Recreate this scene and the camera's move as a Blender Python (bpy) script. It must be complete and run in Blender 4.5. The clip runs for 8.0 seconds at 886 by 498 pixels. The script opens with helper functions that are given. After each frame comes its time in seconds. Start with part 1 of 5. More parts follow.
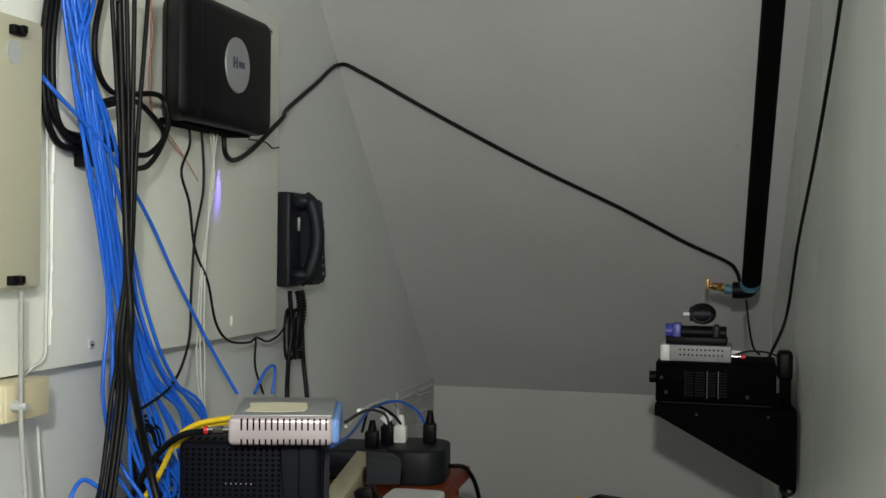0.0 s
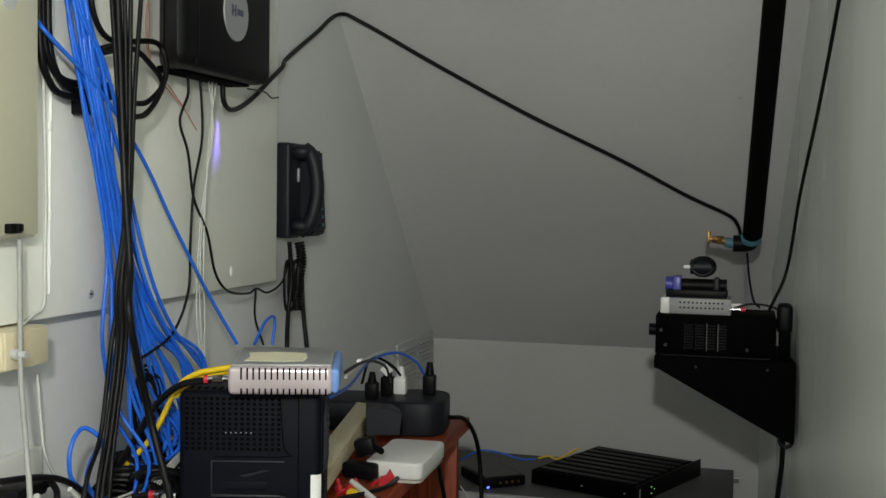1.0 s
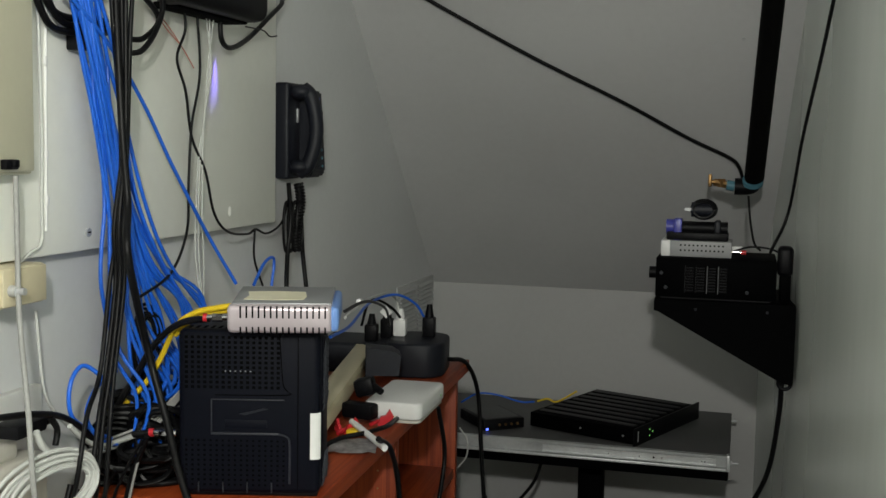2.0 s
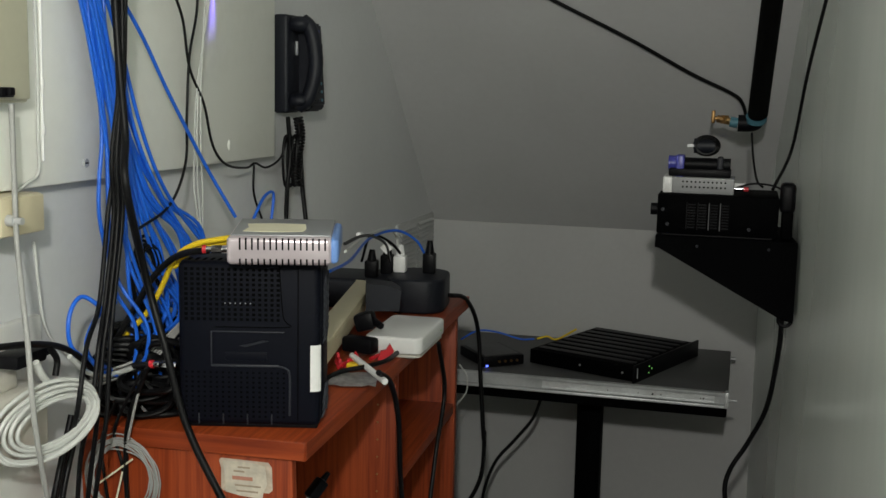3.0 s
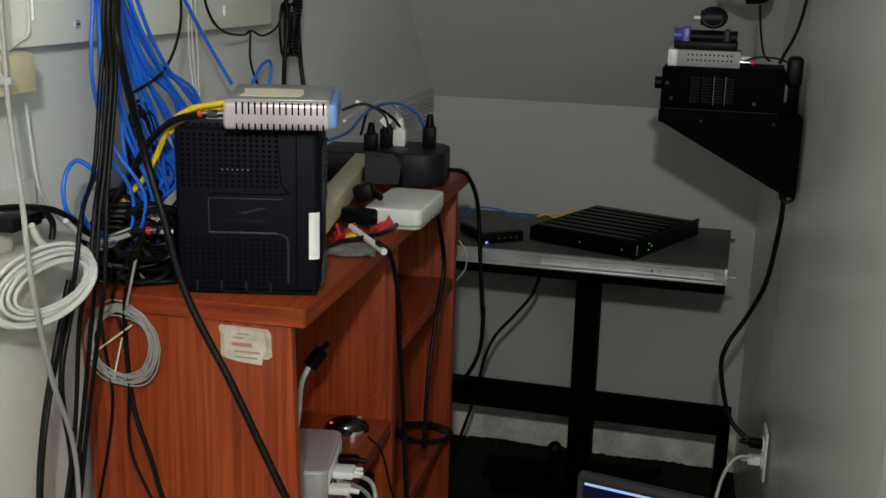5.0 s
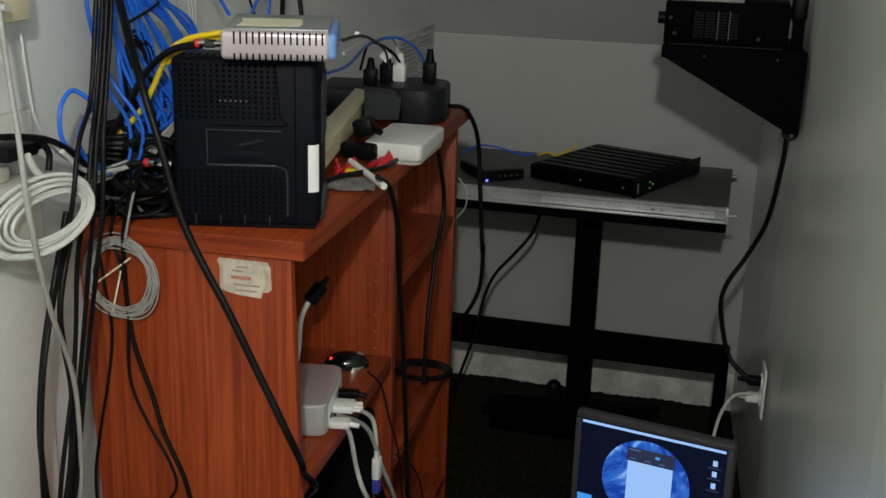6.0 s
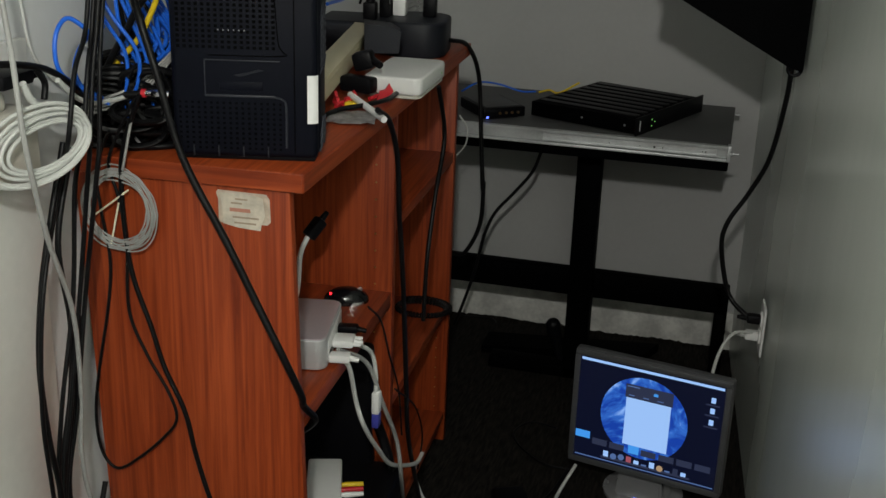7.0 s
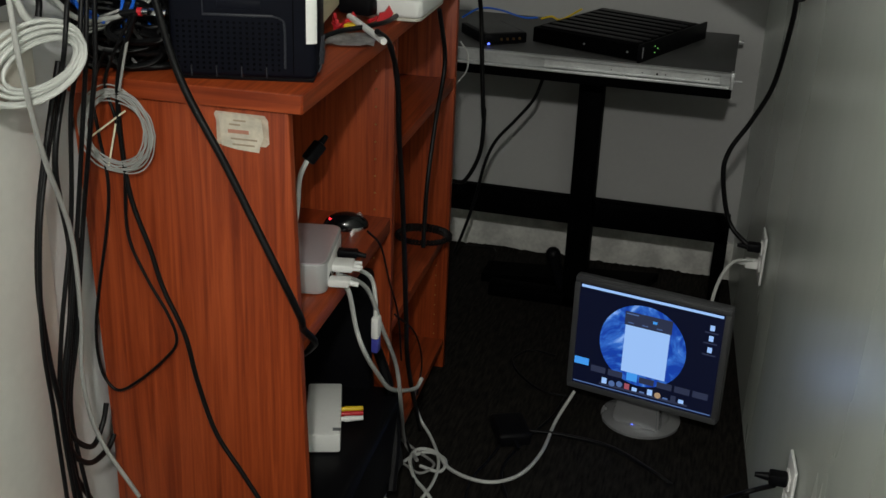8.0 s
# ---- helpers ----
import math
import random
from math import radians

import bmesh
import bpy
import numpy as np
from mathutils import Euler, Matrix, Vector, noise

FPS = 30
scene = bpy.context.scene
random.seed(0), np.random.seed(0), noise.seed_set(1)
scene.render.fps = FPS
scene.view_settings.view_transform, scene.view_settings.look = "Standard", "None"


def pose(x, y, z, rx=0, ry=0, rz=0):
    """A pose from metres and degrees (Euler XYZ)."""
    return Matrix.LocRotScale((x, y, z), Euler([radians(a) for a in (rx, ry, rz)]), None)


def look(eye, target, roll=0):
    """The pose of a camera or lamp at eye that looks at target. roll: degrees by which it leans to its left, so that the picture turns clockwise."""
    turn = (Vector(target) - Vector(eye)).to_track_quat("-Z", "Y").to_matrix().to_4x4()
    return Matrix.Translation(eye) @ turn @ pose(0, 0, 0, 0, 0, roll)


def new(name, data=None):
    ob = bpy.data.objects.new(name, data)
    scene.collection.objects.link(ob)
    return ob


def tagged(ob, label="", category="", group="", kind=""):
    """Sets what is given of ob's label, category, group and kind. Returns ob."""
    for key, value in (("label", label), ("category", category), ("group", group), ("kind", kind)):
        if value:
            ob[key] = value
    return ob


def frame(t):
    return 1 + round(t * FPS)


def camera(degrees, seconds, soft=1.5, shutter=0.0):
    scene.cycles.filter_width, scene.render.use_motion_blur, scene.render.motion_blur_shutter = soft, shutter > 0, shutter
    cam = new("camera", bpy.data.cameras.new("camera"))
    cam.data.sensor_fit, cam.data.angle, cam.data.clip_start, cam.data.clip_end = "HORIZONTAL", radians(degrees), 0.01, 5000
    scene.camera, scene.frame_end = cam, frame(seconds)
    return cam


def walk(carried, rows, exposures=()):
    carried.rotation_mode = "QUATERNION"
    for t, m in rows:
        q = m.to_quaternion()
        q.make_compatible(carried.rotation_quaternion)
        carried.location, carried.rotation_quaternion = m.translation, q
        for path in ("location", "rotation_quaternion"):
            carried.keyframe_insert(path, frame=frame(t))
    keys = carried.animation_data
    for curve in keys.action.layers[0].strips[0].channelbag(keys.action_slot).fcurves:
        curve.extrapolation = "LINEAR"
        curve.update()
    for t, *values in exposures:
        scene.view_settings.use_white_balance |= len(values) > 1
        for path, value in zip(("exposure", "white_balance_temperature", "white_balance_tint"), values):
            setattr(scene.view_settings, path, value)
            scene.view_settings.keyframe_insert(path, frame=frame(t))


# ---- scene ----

# ---------------- camera ----------------
cam = camera(42.81, 8.0)
ROWS = [
    (0.0, 0.0000, 0.0000, 1.5000, 89.70, -0.65, 15.10),
    (0.5, -0.0006, 0.0038, 1.4966, 88.64, -0.74, 15.12),
    (1.0, -0.0017, 0.0073, 1.4928, 87.43, -0.84, 15.12),
    (2.5, -0.0053, 0.0208, 1.4731, 83.32, -1.08, 15.14),
    (3.0, -0.0071, 0.0252, 1.4660, 81.83, -1.19, 15.15),
    (3.5, -0.0096, 0.0293, 1.4594, 80.41, -1.28, 15.11),
    (4.0, -0.0107, 0.0336, 1.4528, 78.91, -1.39, 15.14),
    (4.5, -0.0106, 0.0365, 1.4456, 77.48, -1.46, 15.17),
    (6.0, -0.0134, 0.0455, 1.4219, 73.17, -1.70, 15.21),
    (6.5, -0.0146, 0.0486, 1.4142, 71.77, -1.77, 15.21),
    (7.0, -0.0158, 0.0513, 1.4056, 70.28, -1.91, 15.25),
    (7.5, -0.0164, 0.0523, 1.3969, 68.58, -2.00, 15.26),
    (8.0, -0.0156, 0.0538, 1.3886, 66.93, -2.10, 15.33),
]
walk(cam, [(t, pose(x, y, z, rx, ry, rz)) for t, x, y, z, rx, ry, rz in ROWS], [(0.0, 0.10), (8.0, -0.10)])

# ---------------- light ----------------
world = bpy.data.worlds.new("world")
world.use_nodes = True
world.node_tree.nodes["Background"].inputs[0].default_value = (0.8, 0.9, 1.0, 1)
world.node_tree.nodes["Background"].inputs[1].default_value = 0.0
scene.world = world
# Unseen key light, placed from the shadows it throws; no bulb is known
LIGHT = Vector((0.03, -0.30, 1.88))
lamp = bpy.data.lights.new("key_light", "POINT")
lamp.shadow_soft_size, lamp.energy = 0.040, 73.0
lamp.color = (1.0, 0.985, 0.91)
lamp_ob = new("key_light", lamp)
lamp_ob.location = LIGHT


# ---------------- materials ----------------
def material(name, color, rough=0.5, metal=0.0, var=0.10, scale=6.0, fine=120.0, bump=0.05, stretch=(1, 1, 1), spec=0.5, coat=0.0):
    """Two scales of variation in colour and roughness and a fine relief."""
    m = bpy.data.materials.new(name)
    m.use_nodes = True
    nt = m.node_tree
    b = nt.nodes["Principled BSDF"]
    b.inputs["Roughness"].default_value = rough
    b.inputs["Metallic"].default_value = metal
    b.inputs["Specular IOR Level"].default_value = spec
    b.inputs["Coat Weight"].default_value = coat
    tc = nt.nodes.new("ShaderNodeTexCoord")
    mp = nt.nodes.new("ShaderNodeMapping")
    mp.inputs["Scale"].default_value = stretch
    nt.links.new(tc.outputs["Object"], mp.inputs["Vector"])
    n1 = nt.nodes.new("ShaderNodeTexNoise")
    n1.inputs["Scale"].default_value, n1.inputs["Detail"].default_value = scale, 5
    n2 = nt.nodes.new("ShaderNodeTexNoise")
    n2.inputs["Scale"].default_value, n2.inputs["Detail"].default_value = fine, 3
    for n in (n1, n2):
        nt.links.new(mp.outputs["Vector"], n.inputs["Vector"])
    mixv = nt.nodes.new("ShaderNodeMath")
    mixv.operation = "MULTIPLY_ADD"
    mixv.inputs[1].default_value = 0.35
    nt.links.new(n2.outputs["Fac"], mixv.inputs[0])
    nt.links.new(n1.outputs["Fac"], mixv.inputs[2])
    ramp = nt.nodes.new("ShaderNodeMapRange")
    ramp.inputs["From Min"].default_value, ramp.inputs["From Max"].default_value = 0.50, 0.85
    ramp.inputs["To Min"].default_value, ramp.inputs["To Max"].default_value = 1 - var, 1 + var
    nt.links.new(mixv.outputs[0], ramp.inputs["Value"])
    mul = nt.nodes.new("ShaderNodeVectorMath")
    mul.operation = "SCALE"
    mul.inputs[0].default_value = color
    nt.links.new(ramp.outputs["Result"], mul.inputs["Scale"])
    nt.links.new(mul.outputs["Vector"], b.inputs["Base Color"])
    rr = nt.nodes.new("ShaderNodeMapRange")
    rr.inputs["To Min"].default_value, rr.inputs["To Max"].default_value = max(0.02, rough - 0.08), min(1, rough + 0.08)
    nt.links.new(n1.outputs["Fac"], rr.inputs["Value"])
    nt.links.new(rr.outputs["Result"], b.inputs["Roughness"])
    if bump:
        bp = nt.nodes.new("ShaderNodeBump")
        bp.inputs["Strength"].default_value, bp.inputs["Distance"].default_value = bump, 0.002
        nt.links.new(n2.outputs["Fac"], bp.inputs["Height"])
        nt.links.new(bp.outputs["Normal"], b.inputs["Normal"])
    return m


def glowing(name, color, strength):
    m = bpy.data.materials.new(name)
    m.use_nodes = True
    b = m.node_tree.nodes["Principled BSDF"]
    b.inputs["Base Color"].default_value = (0.01, 0.01, 0.01, 1)
    b.inputs["Specular IOR Level"].default_value = 0.12
    b.inputs["Roughness"].default_value = 0.5
    b.inputs["Emission Color"].default_value = (*color, 1)
    b.inputs["Emission Strength"].default_value = strength
    return m


def wood_material(name, stretch):
    """Cherry laminate: long streaks with darker flecks and fine pores."""
    m = material(name, (1, 1, 1), rough=0.42, var=0.1, bump=0.04, fine=60.0, stretch=stretch, spec=0.26)
    nt = m.node_tree
    b = nt.nodes["Principled BSDF"]
    mp = next(n for n in nt.nodes if n.bl_idname == "ShaderNodeMapping")
    n = nt.nodes.new("ShaderNodeTexNoise")
    n.inputs["Scale"].default_value, n.inputs["Detail"].default_value, n.inputs["Roughness"].default_value = 0.75, 8, 0.60
    n.inputs["Distortion"].default_value = 1.5
    nt.links.new(mp.outputs["Vector"], n.inputs["Vector"])
    ramp = nt.nodes.new("ShaderNodeValToRGB")
    e = ramp.color_ramp.elements
    e[0].position, e[0].color = 0.33, (0.160, 0.0215, 0.0052, 1)
    e[1].position, e[1].color = 0.68, (0.360, 0.066, 0.0165, 1)
    mid = e.new(0.5)
    mid.color = (0.268, 0.0435, 0.0104, 1)
    nt.links.new(n.outputs["Fac"], ramp.inputs["Fac"])
    pores = nt.nodes.new("ShaderNodeTexNoise")
    pores.inputs["Scale"].default_value, pores.inputs["Detail"].default_value = 4.2, 3
    nt.links.new(mp.outputs["Vector"], pores.inputs["Vector"])
    fleck = nt.nodes.new("ShaderNodeMapRange")
    fleck.inputs["From Min"].default_value, fleck.inputs["From Max"].default_value = 0.60, 0.72
    fleck.inputs["To Min"].default_value, fleck.inputs["To Max"].default_value = 1.0, 0.84
    nt.links.new(pores.outputs["Fac"], fleck.inputs["Value"])
    shade = nt.nodes.new("ShaderNodeVectorMath")
    shade.operation = "SCALE"
    nt.links.new(ramp.outputs["Color"], shade.inputs[0])
    nt.links.new(fleck.outputs["Result"], shade.inputs["Scale"])
    nt.links.new(shade.outputs["Vector"], b.inputs["Base Color"])
    return m


# Knee, side wall and slope share one paint; their tones imitate uneven light
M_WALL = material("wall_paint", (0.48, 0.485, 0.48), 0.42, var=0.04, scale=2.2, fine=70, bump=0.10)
M_WALL_SIDE = material("wall_paint_lit", (0.62, 0.63, 0.635), 0.40, var=0.04, scale=2.2, fine=70, bump=0.10)
M_WALL_GLOSS = material("wall_paint_gloss", (0.67, 0.715, 0.67), 0.27, var=0.04, scale=2.0, fine=22, bump=0.13, stretch=(1, 1, 0.22))
M_SLOPE = material("slope_paint", (0.54, 0.545, 0.545), 0.55, var=0.04, scale=2.5, fine=60, bump=0.10)
# Unseen ceiling: dark tone picked only to weaken the lamp's bounce
M_CEILING = material("low_bounce_ceiling", (0.24, 0.24, 0.23), 0.8, var=0.08, scale=3.0, fine=90, bump=0.2)
M_PANEL = material("panel_paint", (0.86, 0.865, 0.81), 0.35, var=0.04, scale=3.0, fine=50, bump=0.06)
# Tone raised to offset the light fading low on the side wall
M_BOARD = material("board_paint_brightened", (0.76, 0.76, 0.73), 0.42, var=0.06, scale=3.5, fine=60, bump=0.10)
M_BASE = material("scuffed_base_paint", (0.74, 0.74, 0.70), 0.5, var=0.22, scale=16, fine=90, bump=0.12)
M_CREAM = material("cream_enamel", (0.56, 0.54, 0.41), 0.35, var=0.03, bump=0.02)
M_BEIGE = material("beige_plastic", (0.58, 0.52, 0.36), 0.45, var=0.05, bump=0.03)
# Unseen wall behind, made dark to hold back bounced light
M_WALL_BEHIND = material("low_bounce_wall_behind", (0.12, 0.11, 0.10), 0.6, var=0.08, scale=3)
M_MODEM = material("navy_black_plastic", (0.0036, 0.0043, 0.0085), 0.5, var=0.15, bump=0.06, fine=300, spec=0.09)
M_IVORY = material("ivory_plastic", (0.55, 0.53, 0.47), 0.4, var=0.04, bump=0.01)
M_CARPET = material("carpet", (0.0135, 0.0115, 0.0095), 0.95, var=0.85, scale=17, fine=170, bump=1.0, stretch=(9, 1.3, 1), spec=0.15)
M_WOOD_V = wood_material("cherry_laminate_upright", (80, 80, 2.4))
M_WOOD_H = wood_material("cherry_laminate_flat", (80, 2.4, 80))
M_WOOD_X = wood_material("cherry_laminate_cross", (2.4, 80, 80))
M_BLACK = material("black_plastic", (0.0030, 0.0030, 0.0042), 0.45, var=0.25, bump=0.10, fine=300, spec=0.14)
M_GLOSS_BLACK = material("gloss_black_plastic", (0.004, 0.004, 0.005), 0.12, var=0.1, bump=0.0)
M_BLACK_SOFT = material("black_soft_plastic", (0.0085, 0.010, 0.016), 0.5, var=0.2, bump=0.08, fine=300, spec=0.32)
M_BLACK_METAL = material("black_powder_coat", (0.0011, 0.0012, 0.0015), 0.6, var=0.25, bump=0.15, fine=400, spec=0.025)
M_RUBBER = material("black_cable_sheath", (0.0045, 0.0045, 0.0052), 0.42, var=0.2, bump=0.02, spec=0.18)
M_FOAM = material("black_pipe_foam", (0.0018, 0.0018, 0.0018), 0.75, var=0.3, bump=0.3, fine=200, spec=0.08)
M_BLUE = material("blue_cable_sheath", (0.015, 0.13, 0.68), 0.35, var=0.08, bump=0.0)
M_YELLOW = material("yellow_cable_sheath", (0.80, 0.56, 0.02), 0.4, var=0.06, bump=0.0)
M_WHITE_CABLE = material("white_cable_sheath", (0.54, 0.55, 0.53), 0.4, var=0.05, bump=0.0)
M_GREY_CABLE = material("grey_cable_sheath", (0.30, 0.30, 0.29), 0.45, var=0.08, bump=0.0)
M_PINK_WIRE = material("copper_pair_wire", (0.55, 0.22, 0.17), 0.5, var=0.1, bump=0.0)
M_GREY_PLASTIC = material("grey_plastic", (0.42, 0.43, 0.44), 0.45, var=0.05, bump=0.02)
M_SILVER = material("silver_lacquer", (0.64, 0.56, 0.60), 0.30, metal=0.45, var=0.04, bump=0.01)
M_DARK_SILVER = material("grey_lacquer", (0.30, 0.31, 0.32), 0.4, metal=0.3, var=0.05, bump=0.02)
M_BLUE_PLASTIC = material("pale_blue_plastic", (0.16, 0.30, 0.66), 0.35, var=0.06, bump=0.0)
M_VIOLET = material("violet_plastic", (0.055, 0.06, 0.36), 0.35, var=0.06, bump=0.0)
M_WHITE = material("white_plastic", (0.80, 0.80, 0.79), 0.35, var=0.03, bump=0.01)
M_PAPER = material("paper", (0.74, 0.70, 0.52), 0.8, var=0.05, bump=0.05)
M_LABEL = material("worn_label", (0.52, 0.47, 0.39), 0.7, var=0.18, scale=30, bump=0.05)
M_TAPE = material("old_tape", (0.46, 0.38, 0.30), 0.42, var=0.25, scale=40, fine=180, bump=0.12)
M_SLATE = material("slate_print", (0.055, 0.06, 0.10), 0.5, var=0.1, bump=0.0)
M_WRAP = material("cloudy_film", (0.52, 0.50, 0.50), 0.25, var=0.25, scale=30, bump=0.05)
M_SWITCH = material("pale_grey_enamel", (0.31, 0.315, 0.32), 0.5, var=0.05, bump=0.02)
M_INK = material("faded_ink", (0.34, 0.27, 0.20), 0.8, var=0.2, bump=0.0)
M_RED_INK = material("faded_red_ink", (0.45, 0.20, 0.14), 0.8, var=0.2, bump=0.0)
M_STEEL = material("galvanised_steel", (0.50, 0.51, 0.52), 0.45, metal=0.35, var=0.08, bump=0.03)
M_RAIL = material("dull_rail_steel", (0.46, 0.475, 0.48), 0.5, metal=0.4, var=0.15, scale=14, bump=0.05)
M_RAIL_BRIGHT = material("zinc_rail_steel", (0.70, 0.72, 0.725), 0.4, metal=0.5, var=0.15, scale=14, bump=0.04)
M_CHROME = material("chrome", (0.75, 0.75, 0.76), 0.12, metal=1.0, var=0.02, bump=0.0)
M_BRASS = material("brass", (0.40, 0.24, 0.10), 0.40, metal=1.0, var=0.15, bump=0.03)
M_TEAL = material("teal_paint", (0.06, 0.17, 0.22), 0.5, var=0.15, bump=0.05)
M_TABLE = material("grey_tabletop", (0.075, 0.076, 0.076), 0.5, var=0.12, scale=8, fine=300, bump=0.08, spec=0.3)
M_RED = material("red_plastic", (0.55, 0.02, 0.03), 0.35, var=0.05, bump=0.0)
M_ALU = material("aluminium", (0.52, 0.52, 0.53), 0.45, metal=0.4, var=0.03, bump=0.01)
M_BEZEL = material("dark_grey_bezel", (0.10, 0.102, 0.108), 0.38, metal=0.3, var=0.06, bump=0.02)
M_STAND = material("stand_silver", (0.50, 0.51, 0.53), 0.26, metal=0.6, var=0.05, bump=0.01)
# Near black put in for the shade inside holes, slots and gaps
M_DARK = material("hollow_shade", (0.0015, 0.0015, 0.0018), 0.9, var=0.2, bump=0.0, spec=0.05)
# Paler than the shell: a highlight on raised modem edges, put into the colour
M_EDGE = material("raised_edge_highlight", (0.016, 0.018, 0.026), 0.5, var=0.2, bump=0.0)
# Paler than the shell, for the slanted ribs at the modem's end
M_RIB = material("pale_rib_plastic", (0.045, 0.048, 0.060), 0.45, var=0.3, bump=0.0)
M_BLUE_LED = glowing("blue_led", (0.10, 0.16, 1.0), 3.0)
M_GREEN_LED = glowing("green_led", (0.3, 0.9, 0.2), 0.55)
M_RED_LED = glowing("red_led", (1.0, 0.02, 0.03), 4.0)


# ---------------- mesh helpers ----------------
def box(bm, x0, x1, y0, y1, z0, z1, bevel=0.0, segments=2):
    r = bmesh.ops.create_cube(bm, size=1.0)
    vs = r["verts"]
    for v in vs:
        v.co = Vector(((x0 + x1) / 2 + v.co.x * (x1 - x0), (y0 + y1) / 2 + v.co.y * (y1 - y0), (z0 + z1) / 2 + v.co.z * (z1 - z0)))
    if bevel:
        es = list({e for v in vs for e in v.link_edges})
        bmesh.ops.bevel(bm, geom=es, offset=bevel, segments=segments, affect="EDGES", profile=0.5)
    return bm


def rod(bm, a, b, r0, r1=None, seg=16):
    """A round bar or cone from a to b."""
    a, b = Vector(a), Vector(b)
    d = b - a
    m = Matrix.Translation((a + b) / 2) @ d.to_track_quat("Z", "Y").to_matrix().to_4x4()
    bmesh.ops.create_cone(bm, cap_ends=True, segments=seg, radius1=r0, radius2=r0 if r1 is None else r1, depth=d.length, matrix=m)
    return bm


def prism(bm, outline, axis, a, b):
    """A flat outline (pairs) pushed along an axis from a to b."""
    def at(p, w):
        return {"x": (w, p[0], p[1]), "y": (p[0], w, p[1]), "z": (p[0], p[1], w)}[axis]
    lo = [bm.verts.new(at(p, a)) for p in outline]
    hi = [bm.verts.new(at(p, b)) for p in outline]
    n = len(outline)
    fs = [bm.faces.new(lo), bm.faces.new(hi[::-1])]
    fs += [bm.faces.new((lo[i], hi[i], hi[(i + 1) % n], lo[(i + 1) % n])) for i in range(n)]
    bmesh.ops.recalc_face_normals(bm, faces=fs)
    return bm


def ball(bm, c, r, scale=(1, 1, 1)):
    m = Matrix.Translation(c) @ Matrix.Diagonal((*[r * s for s in scale], 1))
    bmesh.ops.create_uvsphere(bm, u_segments=20, v_segments=12, radius=1.0, matrix=m)
    return bm


def spline(pts, per=6):
    """A smooth line through the points."""
    p = [Vector(q) for q in pts]
    p = [2 * p[0] - p[1]] + p + [2 * p[-1] - p[-2]]
    out = []
    for i in range(1, len(p) - 2):
        for k in range(per):
            t = k / per
            a, b, c, d = p[i - 1:i + 3]
            out.append(0.5 * (2 * b + (c - a) * t + (2 * a - 5 * b + 4 * c - d) * t * t + (3 * b - a - 3 * c + d) * t ** 3))
    out.append(p[-2])
    return out


def tube(bm, pts, r, seg=8, per=6, smooth=True):
    line = spline(pts, per) if smooth and len(pts) > 2 else [Vector(q) for q in pts]
    rings = []
    side = None
    for i, c in enumerate(line):
        d = (line[min(i + 1, len(line) - 1)] - line[max(i - 1, 0)])
        d = d.normalized() if d.length > 1e-9 else Vector((0, 0, 1))
        if side is None:
            side = d.orthogonal().normalized()
        side = (side - d * side.dot(d)).normalized()
        up = d.cross(side)
        rings.append([bm.verts.new(c + r * (math.cos(2 * math.pi * k / seg) * side + math.sin(2 * math.pi * k / seg) * up)) for k in range(seg)])
    for a, b in zip(rings, rings[1:]):
        for k in range(seg):
            bm.faces.new((a[k], a[(k + 1) % seg], b[(k + 1) % seg], b[k]))
    bm.faces.new(rings[0][::-1])
    bm.faces.new(rings[-1])
    return bm


def block(x0, x1, y0, y1, z0, z1, radius, edge=0.003):
    """A slab with round upright corners and slightly eased rims."""
    ring = []
    for cx, cy, a0 in ((x1 - radius, y1 - radius, 0), (x0 + radius, y1 - radius, 90), (x0 + radius, y0 + radius, 180), (x1 - radius, y0 + radius, 270)):
        for k in range(7):
            a = radians(a0 + 15 * k)
            ring.append((cx + radius * math.cos(a), cy + radius * math.sin(a)))
    bm = prism(bmesh.new(), ring, "z", z0, z1)
    rims = [e for e in bm.edges if abs(e.verts[0].co.z - e.verts[1].co.z) < 1e-6]
    bmesh.ops.bevel(bm, geom=rims, offset=edge, segments=3, affect="EDGES", profile=0.5)
    return bm


def mesh_object(name, bm, mat, smooth=35):
    me = bpy.data.meshes.new(name)
    bmesh.ops.recalc_face_normals(bm, faces=bm.faces[:])
    bm.to_mesh(me)
    bm.free()
    me.materials.append(mat)
    if smooth:
        for p in me.polygons:
            p.use_smooth = True
        me.set_sharp_from_angle(angle=radians(smooth))
    return new(name, me)


def part(name, bm, mat, parent, label=""):
    ob = mesh_object(name, bm, mat)
    ob.parent = parent
    return tagged(ob, label)


def thing(name, m, label, category, group="", kind=""):
    ob = new(name)
    ob.empty_display_size = 0.05
    ob.matrix_world = m
    return tagged(ob, label, category, group, kind)


def solid(name, bm, mat, label, category, group="", kind="", smooth=35):
    return tagged(mesh_object(name, bm, mat, smooth), label, category, group, kind)


def cable(name, pts, r, mat, label, group="", seg=8, per=7):
    """One loose cable through a few places."""
    return solid(name, tube(bmesh.new(), pts, r, seg, per), mat, label, "cable", group, smooth=60)


def B():
    return bmesh.new()


# ---------------- the closet ----------------
LEFT, BACK, KNEE, FRONT, TOP = -0.91, 3.29, 1.07, -2.3, 2.45
SLOPE = radians(44.5)


def right_x(y):
    return 0.126 - 0.0798 * (y - 2.148)


slope_top_y = BACK - (TOP - KNEE) / math.tan(SLOPE)
bm = B()
prism(bm, [(LEFT - 0.1, FRONT - 0.1), (0.60, FRONT - 0.1), (0.60, BACK + 0.1), (LEFT - 0.1, BACK + 0.1)], "z", -0.12, 0.0)
